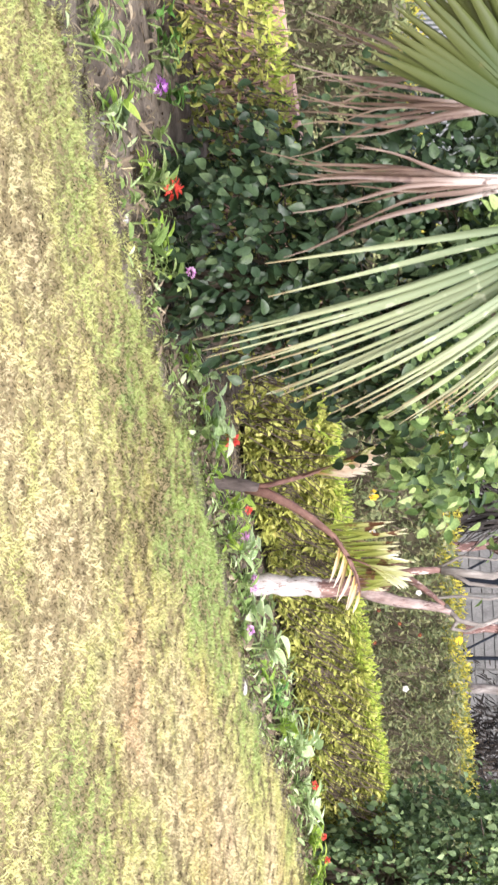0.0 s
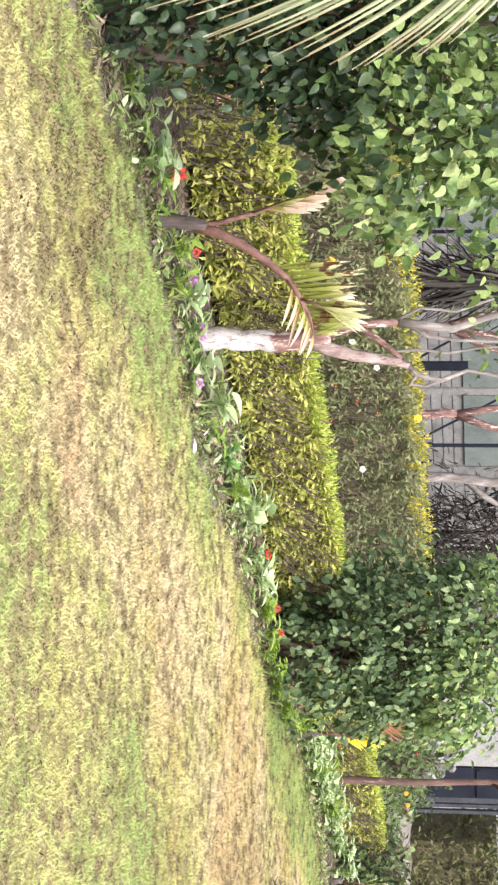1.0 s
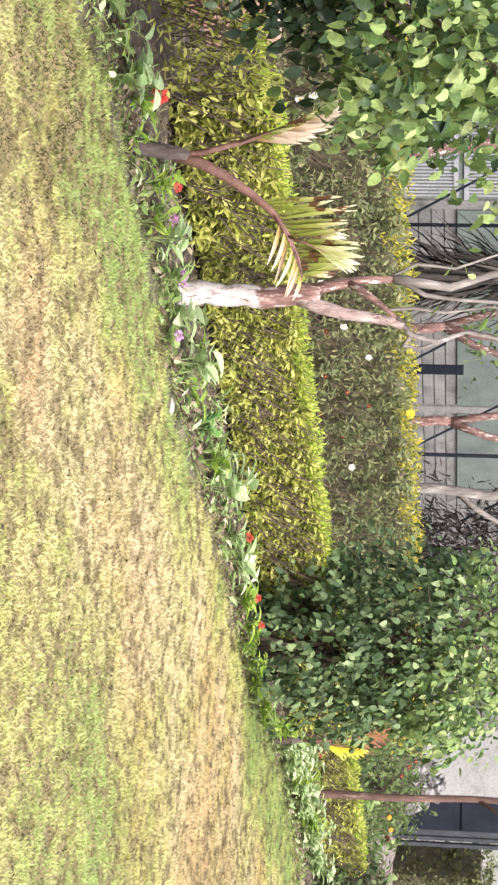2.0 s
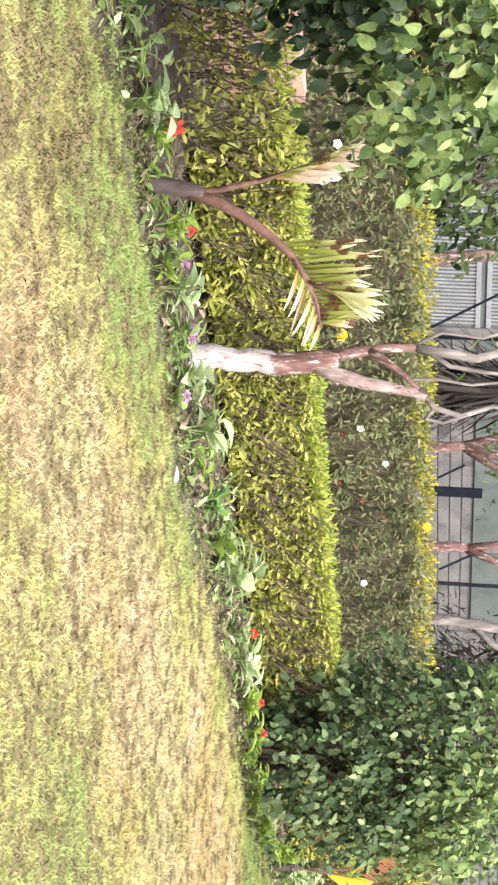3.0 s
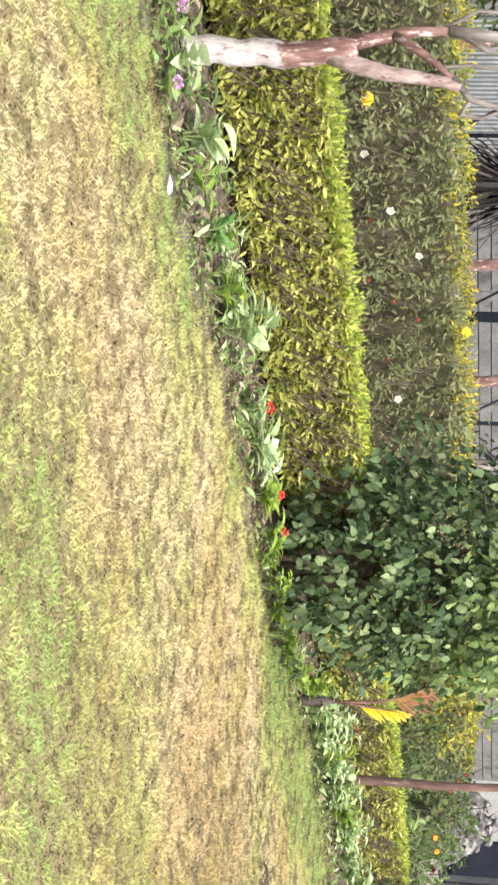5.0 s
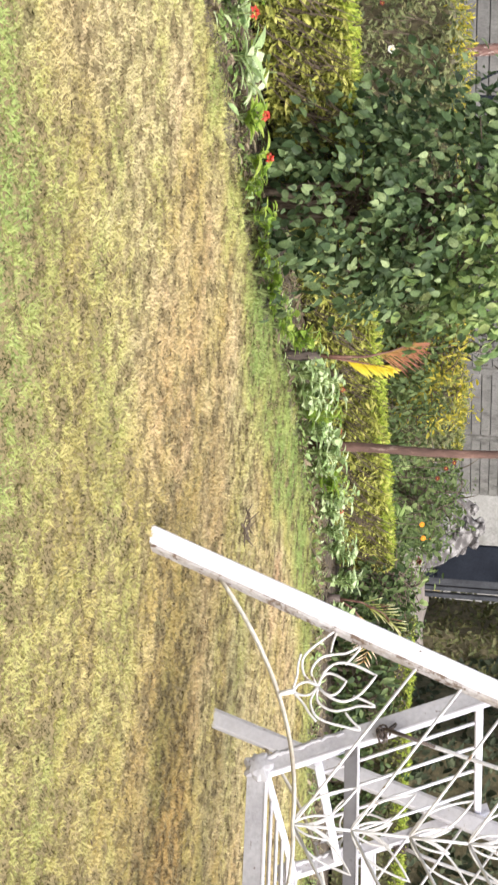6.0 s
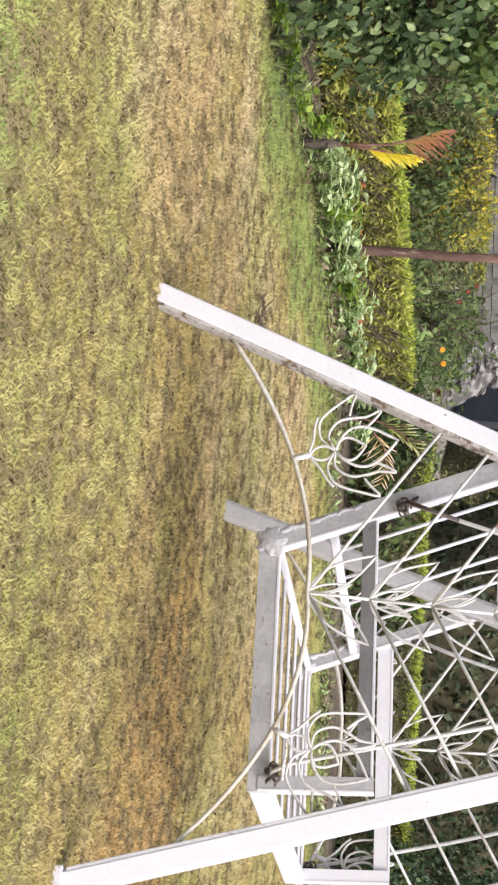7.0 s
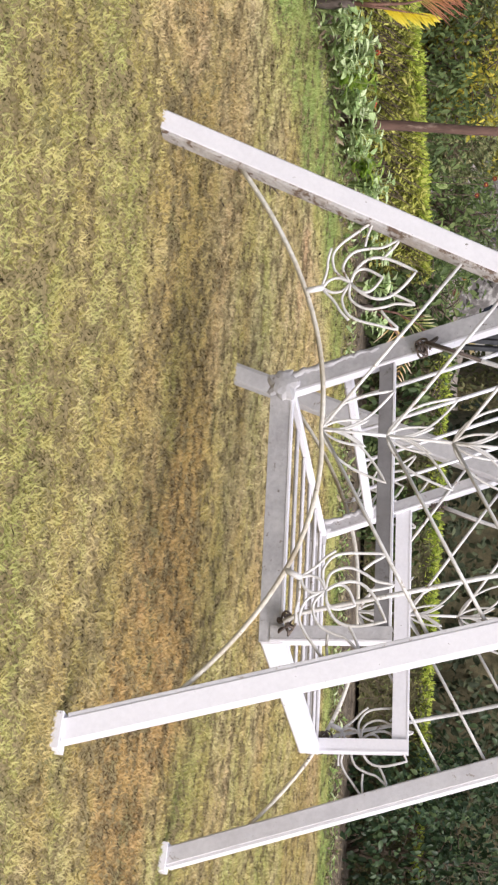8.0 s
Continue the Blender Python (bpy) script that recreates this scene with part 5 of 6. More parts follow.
def swing_bench():
    th = thing("swing_bench", "grey-white metal swing bench with slatted seat and armrests", "swing bench", BENCH)
    def bar(name, p, q, w, h, side, m, label=""):
        sh = Shape(); sh.bar(p, q, w, h, side)
        return part(name, sh.mesh(name, m), th, label)
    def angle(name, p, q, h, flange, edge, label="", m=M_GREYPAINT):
        """Angle section: a grey face h wide and a flange along its edge, white for the light it catches."""
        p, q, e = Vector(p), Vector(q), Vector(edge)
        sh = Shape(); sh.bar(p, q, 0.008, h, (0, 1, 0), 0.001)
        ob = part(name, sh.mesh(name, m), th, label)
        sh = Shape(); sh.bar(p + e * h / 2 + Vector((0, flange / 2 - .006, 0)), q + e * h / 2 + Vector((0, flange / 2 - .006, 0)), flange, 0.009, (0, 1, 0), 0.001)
        part("flange", sh.mesh("flange", M_WHITE), ob, "white lit edge")
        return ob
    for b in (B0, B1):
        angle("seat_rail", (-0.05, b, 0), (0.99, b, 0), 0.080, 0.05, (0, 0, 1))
        # near faces darkened for shade, far ones left white: light put into paint
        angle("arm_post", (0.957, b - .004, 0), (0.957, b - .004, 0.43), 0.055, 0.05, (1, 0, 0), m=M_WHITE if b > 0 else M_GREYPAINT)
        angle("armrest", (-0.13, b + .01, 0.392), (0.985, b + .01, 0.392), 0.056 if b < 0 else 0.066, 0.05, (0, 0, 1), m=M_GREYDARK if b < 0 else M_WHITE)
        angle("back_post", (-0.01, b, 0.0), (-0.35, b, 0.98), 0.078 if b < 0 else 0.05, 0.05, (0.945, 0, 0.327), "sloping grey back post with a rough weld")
        bm = bmesh.new()
        rd = random.Random(17 if b < 0 else 18)
        for v in bmesh.ops.create_icosphere(bm, subdivisions=3, radius=1)["verts"]:
            k = 1 + .14 * math.sin(7 * v.co.x + 3 * v.co.z) + .12 * math.sin(9 * v.co.z - 4 * v.co.x) + .06 * math.sin(17 * v.co.x + 13 * v.co.z)
            v.co = Vector((-0.012 + v.co.x * .060 * k, b - .008 + v.co.y * .022, .006 + v.co.z * .058 * k))
        me = bpy.data.meshes.new("weld"); bm.to_mesh(me); bm.free(); me.materials.append(M_GREYPAINT)
        part("weld", me, th, "lumpy weld at the corner")
        sh = Shape()
        zs = np.linspace(.03, .36, 26)
        sh.tube([(-.040 - .345 * z + rd.uniform(-.007, .007), b - .004 + rd.uniform(-.003, .003), z) for z in zs], [rd.uniform(.009, .017) * (1 - .5 * z / .36) for z in zs], 8)
        part("weld_bead", sh.mesh("weld_bead", M_GREYPAINT, True), th, "rough weld bead up the back post")
        s = -1 if b < 0 else 1
        sh = Shape(); sh.tube([(-0.165, b + s * .04, 0.535), (-0.08, b + s * .05, 0.75), (0.06, b + s * .05, 1.15), (0.24, b + s * .03, TOP - .46)], 0.009, 7)
        part("hanger_rod", sh.mesh("hanger_rod", M_ROD, True), th)
        sh = Shape(); sh.tube([(0.93, b + s * .05, 0.05), (0.90, b + s * .06, 0.12), (0.78, b + s * .07, 0.7), (0.58, b + s * .03, TOP - .50)], 0.009, 7)
        part("hanger_rod", sh.mesh("hanger_rod", M_ROD, True), th)
        sh = Shape(); sh.tube([(-0.165, b + s * .048, 0.535), (-0.125, b + s * .058, 0.63), (-0.080, b + s * .060, 0.74)], 0.0075, 7)
        part("chain_link", sh.mesh("chain_link", M_IRON, True), th, "dark rusty link of the hanger")
        for px, pz in ((-0.165, .535), (0.93, .06)):
            sh = Shape()
            rd = random.Random(int(100 * pz) + (3 if b < 0 else 4))
            knot, cx, cz, ph = [], px, pz, 0.0
            for k in range(64):       # one length of rusty wire wound into a knot
                ph += rd.uniform(.25, .75)
                if k % 9 == 0:
                    cx, cz, tl = px + rd.uniform(-.022, .038), pz + rd.uniform(-.022, .032), rd.uniform(-.8, .8)
                knot.append((cx + .022 * math.cos(ph), b + s * (.030 + .012 * math.sin(1.7 * ph)), cz + .018 * math.sin(ph + tl)))
            sh.tube(knot, 0.0045, 6)
            part("coupling", sh.mesh("coupling", M_IRON, True), th, "knot of rusty iron wire")
    bar("long_rail", (0.0, B0, 0.036), (0.0, B1, 0.036), 0.026, 0.03, (1, 0, 0), M_WHITE, "white rear seat rail")
    bar("long_rail", (0.972, B0, 0.008), (0.972, B1, 0.008), 0.05, 0.085, (1, 0, 0), M_WHITE, "white front seat rail")
    n = 6
    for i in range(n):
        b = B0 + 0.07 + (B1 - B0 - 0.14) * i / (n - 1)
        bar("slat", (0.02, b, 0.030), (0.95, b, 0.028), 0.022, 0.016, (0, 1, 0), M_GREYLIGHT)
    dv = Vector((-0.34, 0, 0.98)).normalized()
    for k in (0.255, 0.98):
        p = Vector((-0.01, 0, 0)) + dv * k
        bar("back_rail", p + Vector((0, B0, 0)), p + Vector((0, B1, 0)), 0.036, 0.036, (1, 0, 0), M_WHITE)
    for i in range(4):
        b = B0 + (B1 - B0) * (i + 1) / 5
        sh = Shape(); sh.tube([Vector((-0.01, b, 0)) + dv * 0.255, Vector((-0.01, b, 0)) + dv * 0.98], 0.008, 7)
        part("back_rod", sh.mesh("back_rod", M_WHITE, True), th)


swing_bench()


# ---- behind the hedges: plank wall, posts, trunks ----
def box_mesh(name, x0, x1, y0, y1, z0, z1, material, bev=0.006):
    sh = Shape()
    sh.bar(((x0 + x1) / 2, (y0 + y1) / 2, z0), ((x0 + x1) / 2, (y0 + y1) / 2, z1), x1 - x0, y1 - y0, (1, 0, 0), bev)
    return sh.mesh(name, material)


def plank_wall():
    """Precast wall along the hedges: posts with planks slid between them, sheets fixed over some bays."""
    th = thing("wall_north", "weathered grey precast plank wall with patched sheets", "wall", Matrix.Translation((0.58 - 0.777 * 8, 8.49 + 0.63 * 8, 0)) @ pose(0, 0, 0, 0, 0, 50.97), kind="structure")
    plank = [box_mesh("wall_plank", 0.05, 1.95, 0, 0.05, 0, 0.128, m, 0.012) for m in (M_CONCRETE, M_CONCRETE_B)]
    post = box_mesh("wall_post", -0.07, 0.07, -0.04, 0.09, -0.1, 2.25, M_CONCRETE)
    slat = [box_mesh("grille_bar", 0, 0.022, -0.045, -0.03, z0, z1, M_SHUTTER, 0.003) for z0, z1 in ((0.42, 1.10), (1.22, 1.98))]
    rail = box_mesh("grille_rail", 0.1, 1.9, -0.05, -0.028, 0, 0.05, M_SHUTTER, 0.004)
    part("backing", box_mesh("wall_backing", -12, 24.05, 0.06, 0.14, -0.1, 2.22, M_CONCRETE), th)
    rd = random.Random(9)
    for bay in range(-6, 12):
        x = bay * 2.0
        part("post", post, th, m=pose(x, 0, 0))
        for i in range(16):
            part("plank", plank[(bay + i * 3) % 2], th, m=pose(x, rd.uniform(-.006, .006), 0.14 * i, 0, 0, 0))
        if bay in (0, 1, 2, 4):
            part("grille_back", box_mesh("grille_back", x + .1, x + 1.9, -0.028, -0.015, 0.40, 2.0, M_GREENSHEET, 0.002), th, "dull grey sheet behind the bars")
            for i in range(32):
                for bar in slat:
                    part("grille_bar", bar, th, m=pose(x + .12 + .055 * i, 0, 0))
            for z in (.38, 1.08, 1.19, 1.96):
                part("grille_rail", rail, th, m=pose(x, 0, z))
        if bay in (3, 5, 6, 7, -1):
            part("shade_sheet", box_mesh("shade_sheet", x + .1, x + 1.9, -0.03, -0.015, 1.12, 2.1, M_GREENSHEET, 0.002), th, "faded green shade cloth")


plank_wall()


def simple_trunk(x, y, label, r, h, lean, material, fork=None, seed=0, leaves=0):
    rd = random.Random(seed)
    th = thing("tree", label, "tree", pose(x, y, 0))
    n = 9
    sh = Shape()
    pts = [Vector((lean * k / n + .015 * math.sin(k * 1.7 + seed), .01 * math.cos(k * 2 + seed), -.03 + h * k / n)) for k in range(n + 1)]
    sh.tube(pts, [r * (1 - .35 * k / n) * (1 + .05 * math.sin(k * 3 + seed)) for k in range(n + 1)], 9)
    part("trunk", sh.mesh("bare_trunk", material, True), th)
    for s in (fork or ()):
        p = pts[-1] if s[2] is None else pts[int(s[2])]
        d = Vector((s[0], 0.05, s[1]))
        sh = Shape()
        sh.tube([p - Vector((0, 0, .02)), p + d * .35 + Vector((s[0] * .1, 0, 0)), p + d * .7, p + d + Vector((rd.gauss(0, .05), 0, .1))], [r * .6, r * .5, r * .42, r * .25], 8)
        part("limb", sh.mesh("bare_limb", material, True), th)
    if leaves:
        g = np.random.default_rng(seed)
        q = np.stack([g.normal(.05, .22, leaves), g.normal(0, .12, leaves), g.uniform(h + .12, h + .75, leaves)], -1)
        v, t = leaf_cloud(q, g.normal(0, 1, (leaves, 3)), g.normal(0, .6, (leaves, 3)) + (0, -.5, .8), g.uniform(.05, .10, leaves), g.uniform(.025, .045, leaves))
        tagged(part("leaf_spray", mesh_np("trunk_leaves", v, t, M_WEED), th, "sparse yellow-green leaves"), kind="stuff")
    return th


simple_trunk(0.39, 15.56, "bare tree trunk with pinkish-brown bark behind the hedge", 0.062, 2.2, -0.15, M_REDBARK, [(.3, .7, None), (-.3, .6, None)], 1)
simple_trunk(1.77, 17.27, "short reddish trunk with dark upright limbs", 0.065, 1.15, 0.02, M_REDBARK, [(.16, .8, None), (-.22, .9, None), (.35, .7, None)], 2, 150)
simple_trunk(2.68, 18.39, "forked reddish tree trunk behind the hedge", 0.07, 1.2, 0.05, M_REDBARK, [(.28, .9, None), (-.12, .9, None)], 3)
simple_trunk(3.45, 19.34, "pale grey leaning tree trunk behind the hedge", 0.062, 2.3, 0.12, M_BRANCH, [(.4, .5, 5), (-.4, .6, None)], 4)
simple_trunk(5.6, 21.2, "slim grey trunk by the plank wall", 0.05, 2.2, -0.1, M_BRANCH, [(.3, .5, None)], 5)


def iron_post(x, y, label, w, h, m, braces=()):
    th = thing("fence_post", label, "post", pose(x, y, 0), "posts behind the hedge")
    part("upright", box_mesh("upright", -w / 2, w / 2, -w / 2, w / 2, -.05, h, m), th)
    for dx, z0, z1 in braces:
        sh = Shape(); sh.bar((0, -.02, z1), (dx, -.02, z0), 0.035, 0.02, (0, 1, 0), 0.003)
        part("brace", sh.mesh("brace", m), th, "slanting dark brace")


iron_post(2.19, 17.78, "black-painted square iron post behind the hedge", 0.085, 1.28, M_DARKPANEL, [(-0.24, 1.12, .68)])
iron_post(3.1, 18.9, "thin dark iron post with a brace", 0.035, 1.9, M_DARKPANEL, [(-0.55, 1.72, .66)])
iron_post(4.25, 20.3, "thin dark iron post with a brace", 0.035, 1.9, M_DARKPANEL, [(-0.55, 1.75, .70)])
iron_post(0.9, 16.3, "thin dark iron stay post", 0.03, 1.7, M_DARKPANEL, [(-0.5, 1.62, .70)])


def dead_leaf_plant(x, y, seed=3):
    th = thing("strap_plant", "tall plant with a skirt of dead grey hanging leaves", "plant", pose(x, y, 0))
    sh = Shape(); sh.tube([(0, 0, -.03), (.02, 0, .7), (.05, 0, 1.4), (.04, 0, 1.9)], [.06, .05, .05, .03], 8)
    part("stem", sh.mesh("strap_stem", M_BRANCH, True), th)
    r = np.random.default_rng(seed)
    n = 330
    a, z = r.uniform(0, 2 * np.pi, n), r.uniform(0.85, 1.85, n)
    p = np.stack([.05 * np.cos(a) + .04, .05 * np.sin(a), z], -1)
    tip = np.stack([np.cos(a) * .85, np.sin(a) * .6, -r.uniform(.2, 1.3, n)], -1)
    v, t = leaf_cloud(p, tip, np.stack([np.cos(a), np.sin(a), 0 * a + .4], -1), r.uniform(.30, .62, n), r.uniform(.016, .034, n), .3, .35)
    part("dead_leaves", mesh_np("strap_dead", v, t, M_DEADLEAF), th)
    n = 40
    a = r.uniform(0, 2 * np.pi, n)
    v, t = leaf_cloud(np.tile((.04, 0, 1.85), (n, 1)), np.stack([np.cos(a), np.sin(a), r.uniform(.1, 1.2, n)], -1), np.tile((0, 0, 1.0), (n, 1)), r.uniform(.4, .6, n), r.uniform(.04, .06, n), .2, .5)
    part("green_leaves", mesh_np("strap_green", v, t, M_BEDLEAF), th)


dead_leaf_plant(1.27, 15.85)

def bare_bush(x, y, label, n, h, spread, seed):
    """A leafless tangle: crooked stems from one root, each with a few side twigs."""
    rd = random.Random(seed)
    th = thing("bare_bush", label, "bush", pose(x, y, 0))
    for i in range(n):
        a, out = rd.uniform(0, 6.28), rd.uniform(.25, 1) * spread
        top = Vector((math.cos(a) * out, math.sin(a) * out * .5, h * rd.uniform(.7, 1.1)))
        pts = [Vector((rd.uniform(-.05, .05), rd.uniform(-.05, .05), -.03))]
        for k in range(1, 8):
            u = k / 7
            pts.append(Vector((top.x * u ** 1.3, top.y * u ** 1.3, top.z * u)) + Vector((rd.gauss(0, .035), rd.gauss(0, .035), rd.gauss(0, .02))))
        r = rd.uniform(.012, .026)
        sh = Shape()
        sh.tube(pts, [r * (1 - .75 * k / 7) for k in range(8)], 6)
        for k in range(3, 8):
            for _ in range(2):
                e = Vector((rd.gauss(0, .6), rd.gauss(0, .4), rd.uniform(-.2, .9))).normalized() * rd.uniform(.10, .32)
                sh.tube([pts[k], pts[k] + e * .55 + Vector((0, 0, .03)), pts[k] + e], [r * .4, r * .3, r * .15], 5, False)
        part("stem", sh.mesh("bare_stem", (M_TWIG, M_TWIG, M_TWIG, M_BRANCH)[i % 4], True), th)
    g = np.random.default_rng(seed)
    m = 90
    q = np.stack([g.normal(0, spread * .6, m), g.normal(0, spread * .3, m), g.uniform(.75, 1.1, m) * h], -1)
    v, t = leaf_cloud(q, g.normal(0, 1, (m, 3)), g.normal(0, .6, (m, 3)) + (0, 0, 1), g.uniform(.06, .11, m), g.uniform(.03, .05, m))
    tagged(part("last_leaves", mesh_np("bush_leaves", v, t, M_WEED), th, "a few green leaves left at the tips"), kind="stuff")


bare_bush(-0.05, 14.6, "bare twiggy bush beside the plank wall", 12, 1.7, .45, 73)

# ---- far end: gate leaf, bank, dark growth, weeds ----
gate = thing("gate_leaf", "dark painted sheet-metal gate leaf standing open", "gate", pose(8.95, 26.0, 0, 0, 0, 10))
part("gate_panel", box_mesh("gate_panel", -0.24, 0.24, -0.03, 0.03, 0.1, 2.3, M_DARKPANEL), gate)
part("gate_stile", box_mesh("gate_stile", 0.24, 0.31, 0.0, 0.05, 0.1, 2.3, M_SHEET), gate)
for _z in (0.5, 1.3, 2.1):
    part("gate_bar", box_mesh("gate_bar", -0.22, 0.22, -0.06, -0.032, _z, _z + 0.05, M_DARKPANEL), gate)
side_sheet = thing("corrugated_sheet", "dark grey corrugated metal sheet fence", "fence", pose(9.29, 26.2, 0, 0, 0, 12))
_rib = box_mesh("sheet_rib", -0.03, 0.03, -0.03, 0.03, 0.05, 1.9, M_SHEET)
for _k in range(3):
    part("rib", _rib, side_sheet, m=pose(0.09 * _k, 0.02 * (_k % 2), 0))
far_wall = thing("wall_far", "pale sunlit rendered wall beyond the garden", "wall", pose(11.0, 40.0, 0, 0, 0, -14), kind="structure")
part("wall_face", box_mesh("far_wall_face", -16, 14, 0, 0.3, -0.1, 2.9, M_PALEWALL), far_wall)
part("coping", box_mesh("far_coping", -16.1, 14.1, -0.1, 0.4, 2.9, 2.98, M_CONCRETE), far_wall)


def far_bank():
    th = thing("soil_bank", "low grey-brown bank of bare earth", "bank", pose(0, 0, 0), kind="structure")
    xs, ys = np.linspace(6.6, 15.5, 30), np.linspace(20.5, 29.0, 26)
    f = lambda x, y: -0.05 + 0.40 * np.clip((y - 20.8) / 3.0, 0, 1) * np.clip((x - 6.6) / 0.8, 0, 1) * np.clip((29 - y) / 1.0, 0, 1) + 0.05 * waves(x * 2, y * 2)
    part("bank_earth", grid_mesh("bank_earth", xs, ys, f, M_EARTH), th)


far_bank()
hedge("dark overgrown tall hedge at the end of the garden", 3.0, 17.0, 2.6, 4.4, 2.3, 15000, 4000, M_HEDGE_BROWN, M_DARK_LEAF_B, leaf=(0.10, 0.055), twigs=0, wobble=0.3, at=end_at)
hedge("soft grey-green tall hedge far behind the lawn", 5.0, 12.0, 8.9, 10.2, 1.75, 10000, 4000, M_HEDGE_DARK, M_HEDGE_B, leaf=(0.09, 0.04), twigs=0, wobble=0.25, at=end_at)
shrub("large dark green shrub at the lawn's far corner", 12.3, 18.6, [((0, 0, .6), (1.2, .8, .6)), ((.1, .1, 1.2), (1.1, .8, .6)), ((-.7, -.1, .45), (.5, .5, .4))], 11000, 250, (0.066, 0.038), M_DARK_LEAF, facing=(-0.5, -1), seed=8)


# ---- flowers in the hedge and weeds ----
def blossom(name, label, x, y, z, r, material, petals=6, facing=(0, -1, 0.35), group="", stem=0.0):
    th = thing(name, label, "flower", pose(x, y, z), group)
    f = Vector(facing).normalized()
    a, b = f.orthogonal().normalized(), f.cross(f.orthogonal().normalized())
    pm = single_leaf("petal", r, r * 1.35, material, .2, .25)
    for k in range(petals):
        t = 2 * math.pi * k / petals
        d = a * math.cos(t) + b * math.sin(t)
        part("petal", pm, th, m=aim((0, 0, 0), d + f * .35, f))
    sh = Shape(); sh.tube([f * 0.0, f * 0.012], r * .16, 7)
    part("flower_centre", sh.mesh("flower_centre", M_YELLOW), th)
    if stem:
        sh = Shape(); sh.tube([(0, 0, -stem), (.01, .01, -stem / 2), (0, 0, 0)], .004, 5)
        part("stalk", sh.mesh("stalk", M_TWIG), th)
    return th


for x, y, z, r in ((1.60, 13.87, .51, .034), (1.85, 14.39, .65, .03), (2.78, 15.41, .47, .032), (0.14, 12.24, .43, .034), (0.16, 12.26, .35, .04), (1.30, 13.58, .37, .032), (-0.02, 12.06, .44, .034)):
    blossom("white_flower", "white open flower in the olive hedge", x, y - .06, z, r * .9, M_WHITEPETAL, 5, facing=(math.sin(x * 9) * .8, -1, .5 * math.cos(x * 13)), group="white flowers in the hedge")
for x, y, z in ((1.65, 14.08, .37), (2.13, 14.66, .48), (2.24, 14.8, .63), (2.32, 14.9, .26), (2.0, 14.5, .33), (2.5, 15.1, .42)):
    blossom("red_flower", "small dull red flower in the olive hedge", x, y - .05, z, .018, M_DULLRED, 5, group="red flowers in the hedge")
blossom("yellow_flower", "yellow flower on top of the olive hedge", 2.31, 14.95, .93, .036, M_YELLOW, 7)
blossom("yellow_flower", "yellow flower in the olive hedge", 1.01, 13.28, .40, .042, M_YELLOW, 7)


def bed_plant(x, y, label, n, leaf, material, h, flower=None, spread=1.0, seed=0, name="bedding_plant", group="bedding plants", heads=1, fr=.03):
    """A small bedding plant: stems, single leaves and, where it blooms, a head of petals."""
    rd = random.Random(seed * 13 + int(x * 100))
    leaf, h, fr = (leaf[0] * 1.15, leaf[1] * 1.3), h * 1.35, fr * 1.15
    th = thing(name, label, "plant", pose(x, y, 0.02, 0, 0, rd.uniform(0, 360)), group)
    lm = [single_leaf("bedding_leaf", leaf[0], leaf[1] * k, material, .15, dr) for k, dr in ((1, .25), (.85, .4))]
    sh = Shape()
    k0 = max(2, n // 5)
    tips = []
    for i in range(k0):
        a = 2 * math.pi * i / k0 + rd.uniform(-.4, .4)
        e = Vector((math.cos(a) * .06 * spread, math.sin(a) * .06 * spread, h * rd.uniform(.6, 1)))
        sh.tube([(0, 0, -.04), e * .5 + Vector((0, 0, .02)), e], [.005, .004, .003], 5)
        tips.append(e)
    part("stem", sh.mesh("bedding_stem", M_STALK), th)
    for i in range(n):
        e = tips[i % k0]
        u = rd.uniform(.25, 1)
        a = rd.uniform(0, 2 * math.pi)
        up = rd.uniform(.1, 1.3)
        part("leaf", lm[i % 2], th, m=aim(e * u, (math.cos(a), math.sin(a), up), (-math.cos(a) * up * .8, -math.sin(a) * up * .8 - .25, 1), rd.uniform(.6, 1.25)))
    if flower:
        pm = single_leaf("petal", fr * .5, fr * .46, flower, .2, .25)
        for q in range(heads):
            c = Vector((rd.uniform(-.03, .03), rd.uniform(-.03, .03), h * .85 + .01))
            sh = Shape(); sh.tube([(0, 0, 0), c * .6, c], .004, 5)
            fl = part("flower_head", sh.mesh("flower_stalk", M_STALK), th)
            for k in range(26):
                z = 1 - 1.5 * (k + .5) / 26
                w = math.sqrt(1 - z * z)
                d = Vector((math.cos(k * 2.4) * w, math.sin(k * 2.4) * w, z))
                part("petal", pm, fl, m=aim(c + d * fr * rd.uniform(.3, .52), d + Vector((rd.gauss(0, .35), rd.gauss(0, .35), rd.gauss(0, .35))), (0.1, -0.5, 1), rd.uniform(.7, 1.15)))
    return th


PALE = "pale green broad-leaved bedding plant on bare soil"
bed_plant(0.33, 8.42, "pale broad-leaved plant with a small pink bud", 16, (.11, .062), M_PALELEAF, .14, seed=1)
bed_plant(0.40, 8.55, "bright green salvia with a red flower head", 18, (.085, .032), M_LIMELEAF, .11, M_RED, seed=2, fr=.045)
bed_plant(0.74, 8.93, "leafy green plant with small red flowers", 20, (.08, .03), M_LIMELEAF, .12, M_RED, seed=3, fr=.022)
bed_plant(0.90, 8.98, "low leafy plant with a pink flower", 16, (.07, .03), M_LIMELEAF, .10, M_PINK, seed=4, fr=.03)
bed_plant(0.97, 9.18, PALE, 16, (.08, .045), M_PALELEAF, .13, seed=5)
bed_plant(1.14, 9.28, "low plant with lilac flowers", 14, (.06, .03), M_BEDLEAF, .09, M_PINK, seed=6, heads=3, fr=.028)
bed_plant(1.34, 9.52, PALE, 14, (.10, .055), M_PALELEAF, .11, seed=7)
